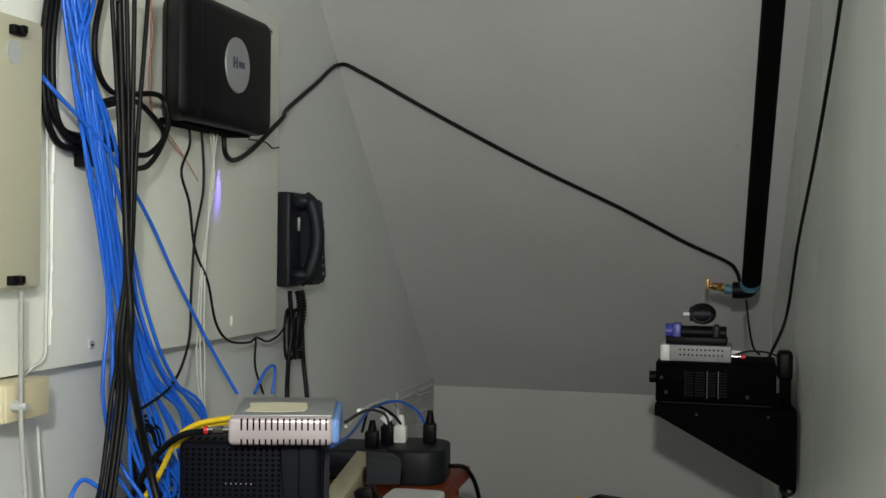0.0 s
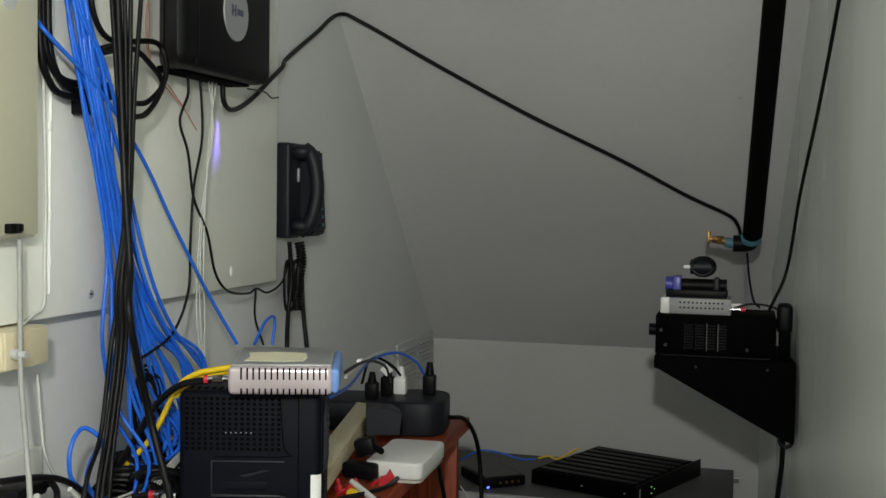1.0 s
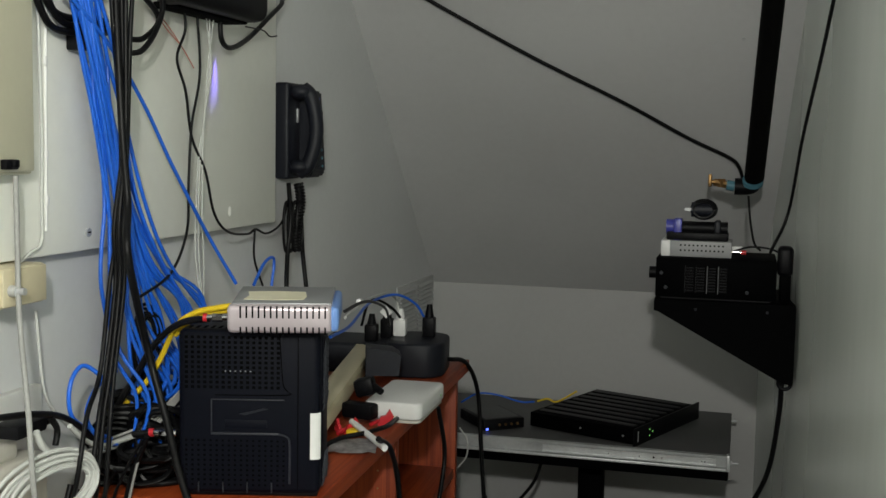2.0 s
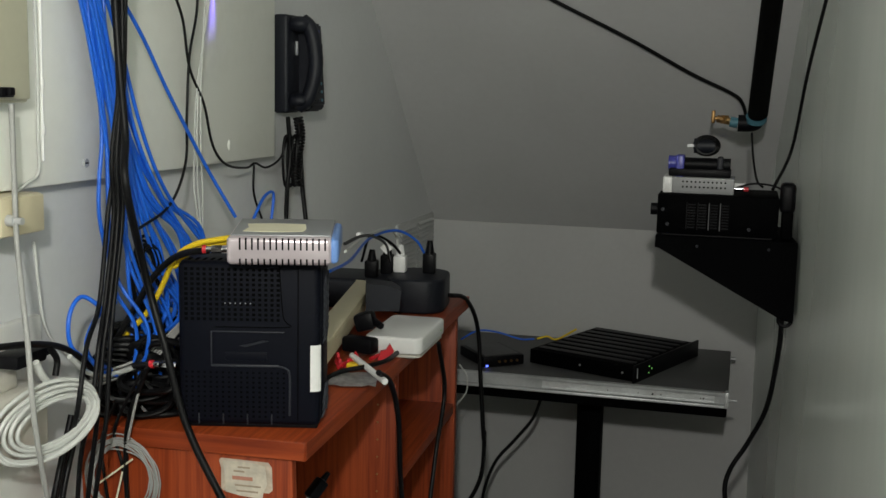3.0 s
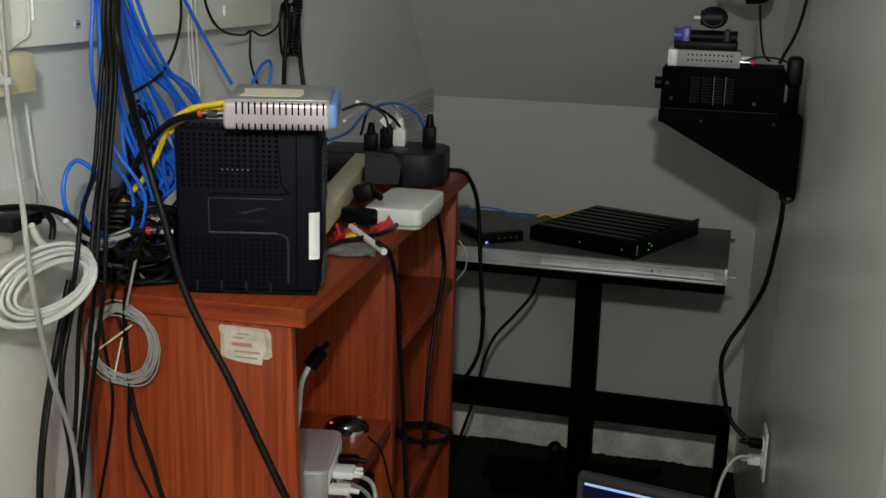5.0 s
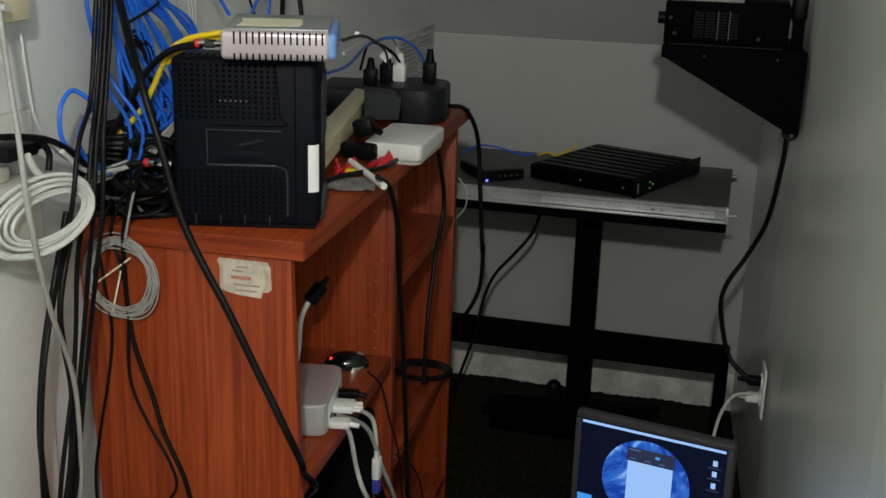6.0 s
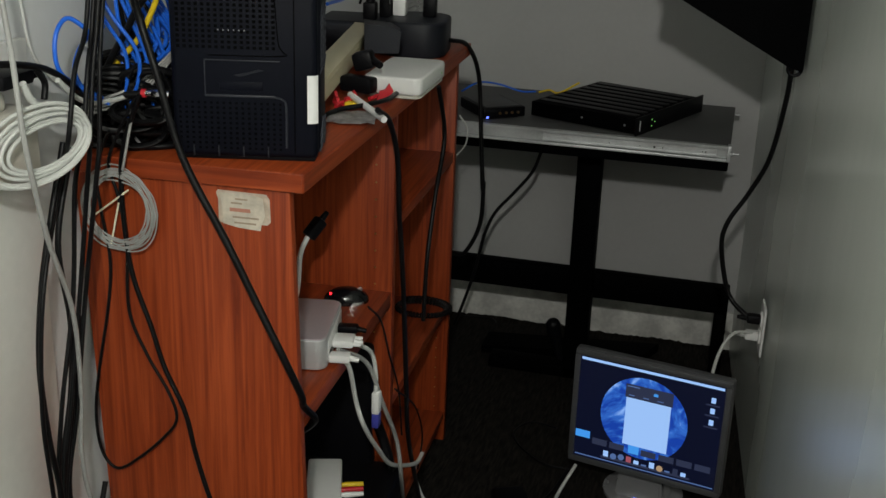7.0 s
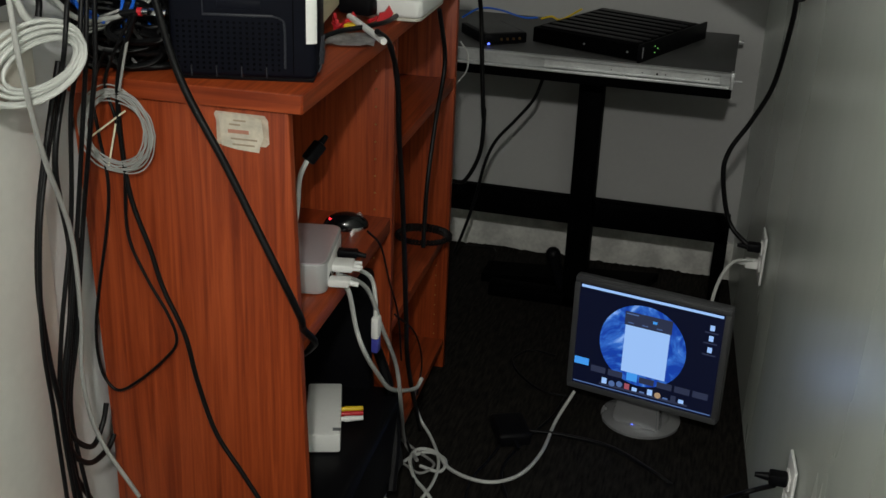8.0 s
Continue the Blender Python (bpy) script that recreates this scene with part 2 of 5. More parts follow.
solid("floor", bm, M_CARPET, "dark brown low-pile carpet with a ragged edge", "floor", kind="structure")
bm = box(B(), LEFT - 0.12, LEFT, FRONT - 0.1, BACK + 0.12, 0.0, TOP)
solid("wall_west", bm, M_WALL_SIDE, "white painted plaster side wall", "wall", kind="structure")
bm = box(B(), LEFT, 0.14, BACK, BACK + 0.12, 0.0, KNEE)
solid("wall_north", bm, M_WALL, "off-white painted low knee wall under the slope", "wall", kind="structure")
bm = prism(B(), [(right_x(FRONT), FRONT - 0.1), (right_x(FRONT) + 0.12, FRONT - 0.1), (right_x(BACK) + 0.12, BACK + 0.12), (right_x(BACK), BACK + 0.12)], "z", 0.0, TOP)
solid("wall_east", bm, M_WALL_GLOSS, "glossy white painted side wall with brush marks", "wall", kind="structure")
bm = box(B(), LEFT - 0.1, 0.6, FRONT - 0.2, FRONT, 0.0, TOP)
solid("wall_south", bm, M_WALL_BEHIND, "unseen plain wall behind, kept dark to cut bounced light", "wall", kind="structure")
bm = box(B(), LEFT, 0.08, BACK - 0.010, BACK, 0.0, 0.118, 0.002)
solid("baseboard", bm, M_BASE, "scuffed white baseboard along the knee wall", "baseboard", kind="structure")
t = 0.1
bm = prism(B(), [(BACK, KNEE), (BACK + t, KNEE), (BACK + t, KNEE + 0.02), (slope_top_y + t, TOP + t), (slope_top_y, TOP)], "x", LEFT, 0.5)
solid("ceiling_slope", bm, M_SLOPE, "grey-white painted sloping ceiling", "ceiling", kind="structure")
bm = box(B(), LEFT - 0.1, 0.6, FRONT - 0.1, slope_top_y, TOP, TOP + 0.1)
solid("ceiling", bm, M_CEILING, "unseen flat ceiling, darkened to cut bounced light", "ceiling", kind="structure")

# torn carpet edge curling up the baseboard
bm = B()
edge_rng = random.Random(11)
xs = [LEFT + 0.004 + 0.009 * k for k in range(104)]
zs = [0.003 + 0.012 * abs(noise.noise((x * 9.0, 0.4, 0.0))) + 0.005 * edge_rng.random() for x in xs]
lo0 = [bm.verts.new((x, BACK - 0.026 - 0.012 * abs(noise.noise((x * 6.0, 2.0, 0.0))), 0.001)) for x in xs]
hi0 = [bm.verts.new((x, BACK - 0.0125, z)) for x, z in zip(xs, zs)]
lo1 = [bm.verts.new((x, BACK - 0.0105, 0.001)) for x in xs]
for k in range(len(xs) - 1):
    bm.faces.new((lo0[k], lo0[k + 1], hi0[k + 1], hi0[k]))
    bm.faces.new((hi0[k], hi0[k + 1], lo1[k + 1], lo1[k]))
solid("carpet_edge", bm, M_CARPET, "frayed dark carpet edge along the baseboard", "carpet", kind="structure")

# Cord and socket are added only to carry the unseen light
wl = thing("added_lamp_holder", pose(LIGHT.x, LIGHT.y, LIGHT.z), "made-up cord and socket carrying the unseen key light", "lamp")
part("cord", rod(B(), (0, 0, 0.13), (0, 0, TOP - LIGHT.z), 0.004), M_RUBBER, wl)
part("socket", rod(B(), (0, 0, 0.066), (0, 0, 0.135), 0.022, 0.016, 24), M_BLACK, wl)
# violet indicator under the phone system box, shining down the backboard
led = bpy.data.lights.new("violet_indicator", "SPOT")
led.color, led.energy, led.spot_size, led.spot_blend, led.shadow_soft_size = (0.24, 0.16, 1.0), 4.5, radians(20), 1.0, 0.004
led_ob = new("violet_indicator", led)
led_ob.matrix_world = look((-0.872, 1.795, 1.672), (-0.8865, 1.783, 1.52))


nail = solid("nail_head", rod(B(), (0, 0, -0.004), (0, 0, 0.002), 0.004, seg=10), M_STEEL, "small nail head in the sloping ceiling", "nail")
nail.matrix_world = pose(-0.026, 2.622, 1.7255, 135.5, 0, 0)
# ---------------- backboard, boxes and phone on the side wall ----------------
bm = box(B(), LEFT, -0.887, 0.35, 2.048, 1.327, 1.935, 0.003)
backboard = thing("backboard", pose(0, 0, 0), "white painted plywood backboard screwed to the wall", "board")
part("panel", bm, M_PANEL, backboard)
for y, z in ((1.399, 1.352), (2.00, 1.90), (1.45, 1.90)):
    sc = part("bolt", rod(B(), (-0.888, y, z), (-0.884, y, z), 0.0065, seg=6), M_STEEL, backboard)
    part("bolt_slot", box(B(), -0.8845, -0.8836, y - 0.004, y + 0.004, z - 0.001, z + 0.001), M_DARK, sc)
bm = ball(B(), (-0.887, 1.847, 1.357), 0.006, (0.35, 1, 1.6))
part("filler_spot", bm, M_PANEL, backboard)
bm = B()
tube(bm, [(-0.886, 1.318, 1.93), (-0.886, 1.310, 1.70), (-0.886, 1.305, 1.55), (-0.886, 1.302, 1.36)], 0.0022, 6, 8)
for z in (1.40, 1.46, 1.58, 1.66):
    ball(bm, (-0.885, 1.304, z), 0.004, (0.6, 1, 1.8))
part("caulk_bead", bm, M_WHITE, backboard, "lumpy bead of white caulk")
# lower cover board on the wall
solid("lower_cover_board", box(B(), LEFT, -0.896, 0.35, 1.303, 0.0, 1.158, 0.004), M_BOARD, "white painted cover board on the lower wall", "board")


def telephone_unit():
    """Black plastic phone system cabinet with an oval badge."""
    u = thing("phone_system_box", pose(-0.887, 1.55, 1.70), "black plastic phone system box on the white backboard", "electronics")
    bm = box(B(), 0.0, 0.087, -0.045, 0.275, -0.018, 0.178, 0.020, 4)
    for v in bm.verts:
        if v.co.y < 0.05:
            v.co.y += 0.075 * max(0.0, 1 - v.co.x / 0.075)
    part("shell", bm, M_BLACK, u)
    part("side_band", box(B(), 0.03, 0.0878, -0.004, 0.004, -0.012, 0.170, 0.003), M_BLACK, u)
    bm = B()
    rod(bm, (0.083, 0.126, 0.083), (0.0895, 0.126, 0.083), 0.046, 0.044, 36)
    for v in bm.verts:
        v.co.y = 0.126 + (v.co.y - 0.126) * 0.98
    part("badge", bm, M_DARK_SILVER, u, "pale grey oval badge")
    bm = box(B(), 0.089, 0.0905, 0.107, 0.112, 0.077, 0.095)
    box(bm, 0.089, 0.0905, 0.118, 0.122, 0.077, 0.095)
    box(bm, 0.089, 0.0905, 0.112, 0.118, 0.084, 0.088)
    box(bm, 0.089, 0.0905, 0.127, 0.148, 0.080, 0.090)
    part("badge_mark", bm, M_SLATE, u)
    part("socket_strip", box(B(), 0.012, 0.055, 0.01, 0.25, -0.022, -0.012, 0.002), M_DARK, u)
    return u


telephone_unit()


def wall_phone():
    p = thing("wall_phone", pose(LEFT, 2.097, 1.409), "black corded desk phone hung on the wall", "phone")
    part("body", box(B(), 0.0, 0.030, -0.006, 0.058, 0.0, 0.19, 0.006, 3), M_BLACK_SOFT, p)
    bm = prism(B(), [(0.0, 0.002), (0.050, 0.002), (0.060, 0.014), (0.050, 0.178), (0.0, 0.178)], "y", 0.052, 0.122)
    bmesh.ops.bevel(bm, geom=bm.edges[:], offset=0.004, segments=2, affect="EDGES")
    part("keypad_body", bm, M_BLACK_SOFT, p)
    bm = tube(B(), [(0.040, 0.022, 0.012), (0.062, 0.024, 0.032), (0.076, 0.027, 0.095), (0.066, 0.025, 0.160), (0.048, 0.023, 0.180)], 0.0145, 14, 5)
    ball(bm, (0.042, 0.020, 0.024), 0.024, (1.0, 0.85, 0.62))
    ball(bm, (0.044, 0.020, 0.172), 0.025, (1.0, 0.85, 0.62))
    part("handset", bm, M_BLACK_SOFT, p)
    part("display", box(B(), 0.045, 0.0528, 0.062, 0.094, 0.146, 0.170, 0.002), M_BLACK_SOFT, p, "dark display window")
    part("lamp_window", box(B(), 0.045, 0.0540, 0.098, 0.102, 0.152, 0.164, 0.001), M_VIOLET, p)
    part("cradle_latch", box(B(), 0.028, 0.034, 0.034, 0.042, 0.112, 0.140, 0.002), M_DARK_SILVER, p, "small grey cradle latch")
    part("round_button", rod(B(), (0.045, 0.108, 0.132), (0.0555, 0.108, 0.132), 0.007, seg=16), M_BLACK_SOFT, p)
    for k in range(6):
        for j in range(3):
            z = 0.022 + 0.0165 * k
            x = 0.0602 - 0.061 * (z - 0.014)
            part("key", box(B(), x - 0.006, x + 0.001, 0.064 + 0.018 * j, 0.072 + 0.018 * j, z, z + 0.006, 0.0012), M_TEAL if j == 2 else M_BLACK_SOFT, p)
    return p


wall_phone()


def electric_box():
    e = thing("electrical_box", pose(LEFT, 1.238, 1.436), "cream enamelled steel electrical cabinet with black latches", "cabinet")
    part("body", box(B(), 0.024, 0.050, -0.40, 0.0, 0.0, 0.334, 0.004), M_CREAM, e)
    part("door", box(B(), 0.049, 0.055, -0.397, -0.002, 0.004, 0.330, 0.003), M_CREAM, e)
    for z in (0.013, 0.314):
        bm = box(B(), 0.054, 0.064, -0.070, -0.046, z - 0.006, z + 0.006, 0.002)
        box(bm, 0.062, 0.070, -0.062, -0.052, z - 0.004, z + 0.006, 0.002)
        part("latch", bm, M_BLACK, e, "small black latch")
    part("knockout", rod(B(), (0.054, -0.060, 0.288), (0.0565, -0.060, 0.288), 0.0145, seg=28), M_GREY_PLASTIC, e)
    return e


electric_box()

def junction_box():
    j = thing("junction_box", pose(LEFT, 1.215, 1.275), "beige plastic junction box on the wall", "junction box")
    part("body", box(B(), 0.0, 0.05, -0.046, 0.046, 0.0, 0.05, 0.004), M_BEIGE, j)
    part("lid", box(B(), 0.049, 0.054, -0.043, 0.043, 0.002, 0.048, 0.002), M_BEIGE, j)
    bm = rod(B(), (0.05, -0.030, 0.022), (0.064, -0.030, 0.022), 0.007)
    rod(bm, (0.06, -0.030, 0.022), (0.074, -0.030, 0.022), 0.0045)
    part("connector", bm, M_STEEL, j, "brass screw connector")
    return j


junction_box()

# vent in the side wall beside the knee wall
vent = thing("wall_vent", pose(LEFT, 2.91, 0.93), "white painted louvred vent grille in the wall", "vent")
part("frame", box(B(), -0.02, 0.004, 0.0, 0.36, 0.0, 0.165, 0.002), M_WALL, vent)
for k in range(12):
    bm = prism(B(), [(0.002, 0.0), (0.010, -0.006), (0.011, -0.004), (0.003, 0.004)], "y", 0.02, 0.165)
    s1 = part("slat", bm, M_WALL, vent)
    s1.location = (0, 0, 0.014 + 0.0122 * k)
    s2 = new("slat", s1.data)
    s2.parent, s2.location = vent, (0, 0.175, 0.014 + 0.0122 * k)
    d1 = part("gap", box(B(), 0.0035, 0.0048, 0.02, 0.165, -0.005, -0.001), M_DARK, vent)
    d1.location = (0, 0, 0.016 + 0.0122 * k)
    d2 = new("gap", d1.data)
    d2.parent, d2.location = vent, (0, 0.175, 0.016 + 0.0122 * k)


# ---------------- the cherry bookcase ----------------
CAB = pose(-0.5635, 1.405, 0.0, 0, 0, 2.6)
TOPZ = 0.985
UNDER = TOPZ - 0.0275
cab = thing("bookcase", CAB, "cherry laminate bookcase standing lengthwise against the wall", "bookcase")
DEEP = 0.330


def cab_part(name, x0, x1, y0, y1, z0, z1, mat, bevel=0.0015):
    return part(name, box(B(), x0, x1, y0, y1, z0, z1, bevel), mat, cab)


cab_part("top", -DEEP - 0.012, 0.0, 0.0, 1.140, UNDER, TOPZ, M_WOOD_H, 0.002)
cab_part("edge_band", -DEEP - 0.010, -0.002, -0.0008, 0.002, UNDER + 0.0015, TOPZ - 0.0015, M_WOOD_X, 0)
cab_part("edge_band", -0.002, 0.0008, 0.002, 1.138, UNDER + 0.0015, TOPZ - 0.0015, M_WOOD_H, 0)
# the end panel leans a little out of true
bm = box(B(), -DEEP - 0.012, -0.0225, 0.008, 0.0255, 0.0, UNDER, 0.0015)
for v in bm.verts:
    v.co.x += 0.034 * (UNDER - v.co.z)
part("side_panel", bm, M_WOOD_V, cab)
cab_part("divider", -DEEP, -0.016, 0.541, 0.562, 0.0, UNDER, M_WOOD_V)
cab_part("side_panel", -DEEP, -0.016, 1.076, 1.097, 0.0, UNDER, M_WOOD_V)
cab_part("back_panel", -DEEP - 0.004, -DEEP, 0.028, 1.090, 0.0, UNDER, M_WOOD_V, 0)
SHELF = 0.606
cab_part("shelf", -DEEP, -0.018, 0.027, 0.541, SHELF - 0.029, SHELF, M_WOOD_H)
cab_part("shelf", -DEEP, -0.018, 0.562, 1.076, 0.720, 0.743, M_WOOD_H)
cab_part("shelf", -DEEP, -0.018, 0.562, 1.076, 0.353, 0.376, M_WOOD_H)
cab_part("bottom", -DEEP, -0.018, 0.029, 0.541, 0.06, 0.08, M_WOOD_H)
cab_part("bottom", -DEEP, -0.018, 0.562, 1.076, 0.06, 0.08, M_WOOD_H)
for y, xs, zs in ((0.541, (-0.050, -0.262), [0.52 + 0.0332 * k for k in range(13)]), (1.076, (-0.043,), [0.066 + 0.0265 * k for k in range(9)])):
    for x in xs:
        for z in zs:
            if y > 1 or z > SHELF + 0.01 or z < SHELF - 0.04:
                part("pin_hole", rod(B(), (x, y - 0.0010, z), (x, y + 0.0002, z), 0.0019, seg=10), M_BRASS, cab)

# ---------------- things on the bookcase ----------------


def modem(m, w, d, h, label):
    """Upright modem with rounded ends, perforated upper and lower fields and a moulded badge."""
    u = thing("modem", m, label, "modem", "modems")
    part("shell", box(B(), 0, w, 0, d, 0.004, h, 0.010, 3), M_MODEM, u)
    part("end_cap", box(B(), w - 0.030, w + 0.002, 0.010, d + 0.004, 0.006, h - 0.004, 0.012, 3), M_MODEM, u)
    part("foot", box(B(), 0.012, w - 0.004, 0.006, d - 0.004, 0, 0.008, 0.002), M_BLACK, u)
    return u


md = modem(pose(-0.7575, 1.414, TOPZ, 0, 0, 15), 0.198, 0.085, 0.237, "black upright cable modem with a perforated side")
# perforated fields
for z0, n, first, wide, tall in ((0.154, 11, 16, 0.0044, 0.0040), (0.016, 10, 17, 0.0032, 0.0028)):
    bm = B()
    for r in range(n):
        for c in range(first):
            x, z = 0.010 + 0.0085 * c, z0 + 0.0070 * r
            box(bm, x, x + wide, -0.0006, 0.002, z, z + tall)
    tagged(part("perforation", bm, M_DARK, md), kind="stuff")
# Pale outline; the moulding's highlight is in its colour
bm = box(B(), 0.046, 0.148, -0.0014, 0.002, 0.138, 0.1395, 0.0006)
box(bm, 0.046, 0.141, -0.0026, 0.002, 0.089, 0.0922, 0.0010)
box(bm, 0.046, 0.0475, -0.0014, 0.002, 0.089, 0.139, 0.0006)
tube(bm, [(0.141, -0.0006, 0.090), (0.151, -0.0006, 0.087), (0.156, -0.0006, 0.076), (0.156, -0.0006, 0.02)], 0.0016, 6, 4)
part("moulded_line", bm, M_EDGE, md)
# Dark outline; the groove's shade is in its colour
bm = tube(B(), [(0.141, -0.0004, 0.237), (0.146, -0.0004, 0.165), (0.152, -0.0004, 0.152), (0.150, -0.0004, 0.146), (0.052, -0.0004, 0.145)], 0.0008, 6, 5)
part("moulded_line", bm, M_DARK, md)
part("end_groove", box(B(), 0.1665, 0.1680, -0.0005, 0.002, 0.012, 0.230), M_DARK, md)
part("name_plate", box(B(), 0.066, 0.124, -0.0010, 0.002, 0.098, 0.110, 0.0005), M_MODEM, md)
bm = prism(B(), [(0.094, 0.117), (0.126, 0.126), (0.118, 0.127), (0.105, 0.123), (0.086, 0.119)], "y", -0.002, 0.002)
part("moulded_emblem", bm, M_BLACK_SOFT, md)
part("label", prism(B(), [(0.1845, -0.0009), (0.190, -0.0007), (0.1955, 0.0018), (0.1985, 0.0060), (0.1975, 0.0085), (0.192, 0.0040), (0.1845, 0.003)], "z", 0.055, 0.121), M_WHITE, md, "white paper label")
for k in range(6):
    part("status_light", box(B(), 0.0655 + 0.0070 * k, 0.0670 + 0.0070 * k, -0.001, 0.002, 0.178, 0.1795), M_DARK_SILVER, md)
for k in range(4):
    part("clip", box(B(), 0.028 + 0.034 * k, 0.0295 + 0.034 * k, -0.0025, 0.002, 0.006, 0.021, 0.0005), M_EDGE, md)
# slanted slots round the rounded end, in two short stacks
for k in range(8):
    for z, n in ((0.012, 3), (0.120, 8)):
        if k < n:
            part("vent_slot", tube(B(), [(0.1990, 0.020, z + 0.011 * k), (0.2014, 0.026, z + 0.006 + 0.011 * k), (0.2014, 0.046, z + 0.022 + 0.011 * k)], 0.0012, 6, 2, False), M_RIB, md)
            part("vent_slot", tube(B(), [(0.2014, 0.054, z + 0.004 + 0.011 * k), (0.2014, 0.074, z + 0.018 + 0.011 * k)], 0.0012, 6, 2, False), M_RIB, md)
for k in range(17):
    part("top_slot", box(B(), 0.012 + 0.0105 * k, 0.0165 + 0.0105 * k, 0.010, 0.030, 0.2362, 0.2374), M_DARK, md)

# silver box on the modem
sb = thing("silver_converter_box", pose(-0.6715, 1.390, 1.2240, 3.2, 0, 18), "silver slotted metal box lying on the modem", "electronics")
part("case", box(B(), 0, 0.1405, 0.0, 0.138, 0.0, 0.0385, 0.007, 4), M_SILVER, sb)
part("lid", box(B(), 0.005, 0.139, 0.012, 0.136, 0.0372, 0.0400, 0.001), M_DARK_SILVER, sb, "grey lid")
part("end_cap", box(B(), 0.1365, 0.1495, 0.003, 0.134, 0.002, 0.0365, 0.006, 3), M_BLUE_PLASTIC, sb, "pale blue end cap")
for k in range(15):
    x = 0.017 + 0.0081 * k
    for z0, z1 in ((0.0215, 0.0372), (-0.0004, 0.0095)):
        part("slot", box(B(), x, x + 0.0023, -0.0006 + 0.0, 0.006, z0, z1), M_DARK, sb)
part("paper_note", prism(B(), [(0.018, 0.034), (0.060, 0.031), (0.100, 0.036), (0.103, 0.056), (0.099, 0.094), (0.055, 0.097), (0.018, 0.092), (0.023, 0.064)], "z", 0.0401, 0.0406), M_PAPER, sb, "torn cream paper note")
bm = rod(B(), (-0.030, 0.018, 0.018), (0.0, 0.018, 0.018), 0.0042)
rod(bm, (-0.022, 0.018, 0.018), (-0.008, 0.018, 0.018), 0.0056, seg=6)
part("coaxial_plug", bm, M_CHROME, sb, "chromed coaxial plug")
part("plug_ring", rod(B(), (-0.034, 0.018, 0.018), (-0.029, 0.018, 0.018), 0.0058), M_RED, sb, "red plug ring")

# small white router
wb = thing("white_router", CAB @ pose(0.038, 0.505, TOPZ, 0, 0, 0), "flat white router jutting over the bookcase edge", "router")
part("shell", block(-0.106, 0.0, 0.0, 0.200, 0.006, 0.037, 0.016, 0.005), M_WHITE, wb)
part("base", block(-0.103, -0.003, 0.003, 0.197, 0.0, 0.0052, 0.015, 0.001), M_IVORY, wb)
part("status_light", box(B(), -0.001, 0.0006, 0.160, 0.163, 0.018, 0.021), M_GREEN_LED, wb)

# UPS block with plugs in its top
ups = thing("battery_backup", pose(-0.61, 2.31, TOPZ, 0, 0, 8), "black rounded battery backup block full of plugs", "power supply")
part("body", block(-0.135, -0.006, -0.01, 0.17, 0.0, 0.073, 0.05, 0.006), M_BLACK_SOFT, ups)
part("extension", box(B(), -0.285, -0.10, 0.02, 0.17, 0.0, 0.066, 0.010, 3), M_BLACK_SOFT, ups)


def plug(x, y, h, mat, parent_m, label):
    p = thing("power_plug", parent_m @ pose(x, y, 0.0655 if x < -0.135 else 0.0725), label, "plug", "plugs on the battery backup")
    part("body", box(B(), -0.014, 0.014, -0.015, 0.015, 0.0, h * 0.62, 0.004), mat, p)
    bm = rod(B(), (0, 0, h * 0.58), (0, 0.004, h), 0.011, 0.006, 12)
    part("strain_relief", bm, mat, p)
    return p


U = pose(-0.61, 2.31, TOPZ, 0, 0, 8)
plug(-0.172, 0.06, 0.060, M_BLACK, U, "black power plug with a white cable mark")
plug(-0.146, 0.11, 0.070, M_BLACK, U, "black power plug with a small white tag")
plug(-0.115, 0.10, 0.060, M_WHITE, U, "white power plug with a moulded grip")
plug(-0.050, 0.10, 0.072, M_BLACK, U, "black power plug with a blue cable")
ad = thing("power_adapter", pose(-0.703, 2.150, TOPZ + 0.0372, 0, 0, 20), "black wall-wart adapter in the power strip", "adapter")
part("body", prism(B(), [(-0.030, 0.0), (0.036, 0.0), (0.040, 0.040), (0.024, 0.050), (-0.030, 0.056)], "y", -0.030, 0.030), M_BLACK_SOFT, ad)

# power strip lying tilted
ps = thing("power_strip", CAB @ pose(-0.187, 0.922, TOPZ, 0, 0, 8.6), "beige metal power strip lying propped on the bookcase top", "power strip")
part("body", box(B(), -0.021, 0.021, -0.62, 0.0, 0.026, 0.063, 0.003), M_BEIGE, ps)
part("seam", box(B(), 0.0195, 0.0215, -0.618, -0.002, 0.052, 0.0535), M_BEIGE, ps)
part("end_cap", box(B(), -0.0222, 0.0222, -0.010, 0.0015, 0.025, 0.0642, 0.003), M_BEIGE, ps)
for y in (-0.06, -0.33, -0.58):
    part("foot", box(B(), -0.015, 0.013, y - 0.02, y + 0.02, 0.0, 0.027, 0.003), M_BLACK, ps)

bk = B()
box(bk, -0.016, 0.016, -0.016, 0.016, 0.0, 0.036, 0.006)
rod(bk, (0, 0, 0.03), (0.012, -0.02, 0.05), 0.008, 0.006, 12)
pl2 = solid("power_plug", bk, M_BLACK, "black power plug lying beside the red cable clips", "plug", "plugs on the battery backup")
pl2.matrix_world = pose(-0.672, 1.915, TOPZ + 0.056, 0, 75, 5)
bk = box(B(), -0.032, 0.030, -0.015, 0.015, 0.0, 0.028, 0.006)
pl3 = solid("power_plug", bk, M_BLACK, "black power plug lying beside the red cable clips", "plug", "plugs on the battery backup")
pl3.matrix_world = pose(-0.648, 1.872, TOPZ + 0.014, 0, 0, -12)

# ---------------- things in the bookcase ----------------
MINI = CAB @ pose(-0.028, 0.1796, SHELF, 0, 0, 8.6)
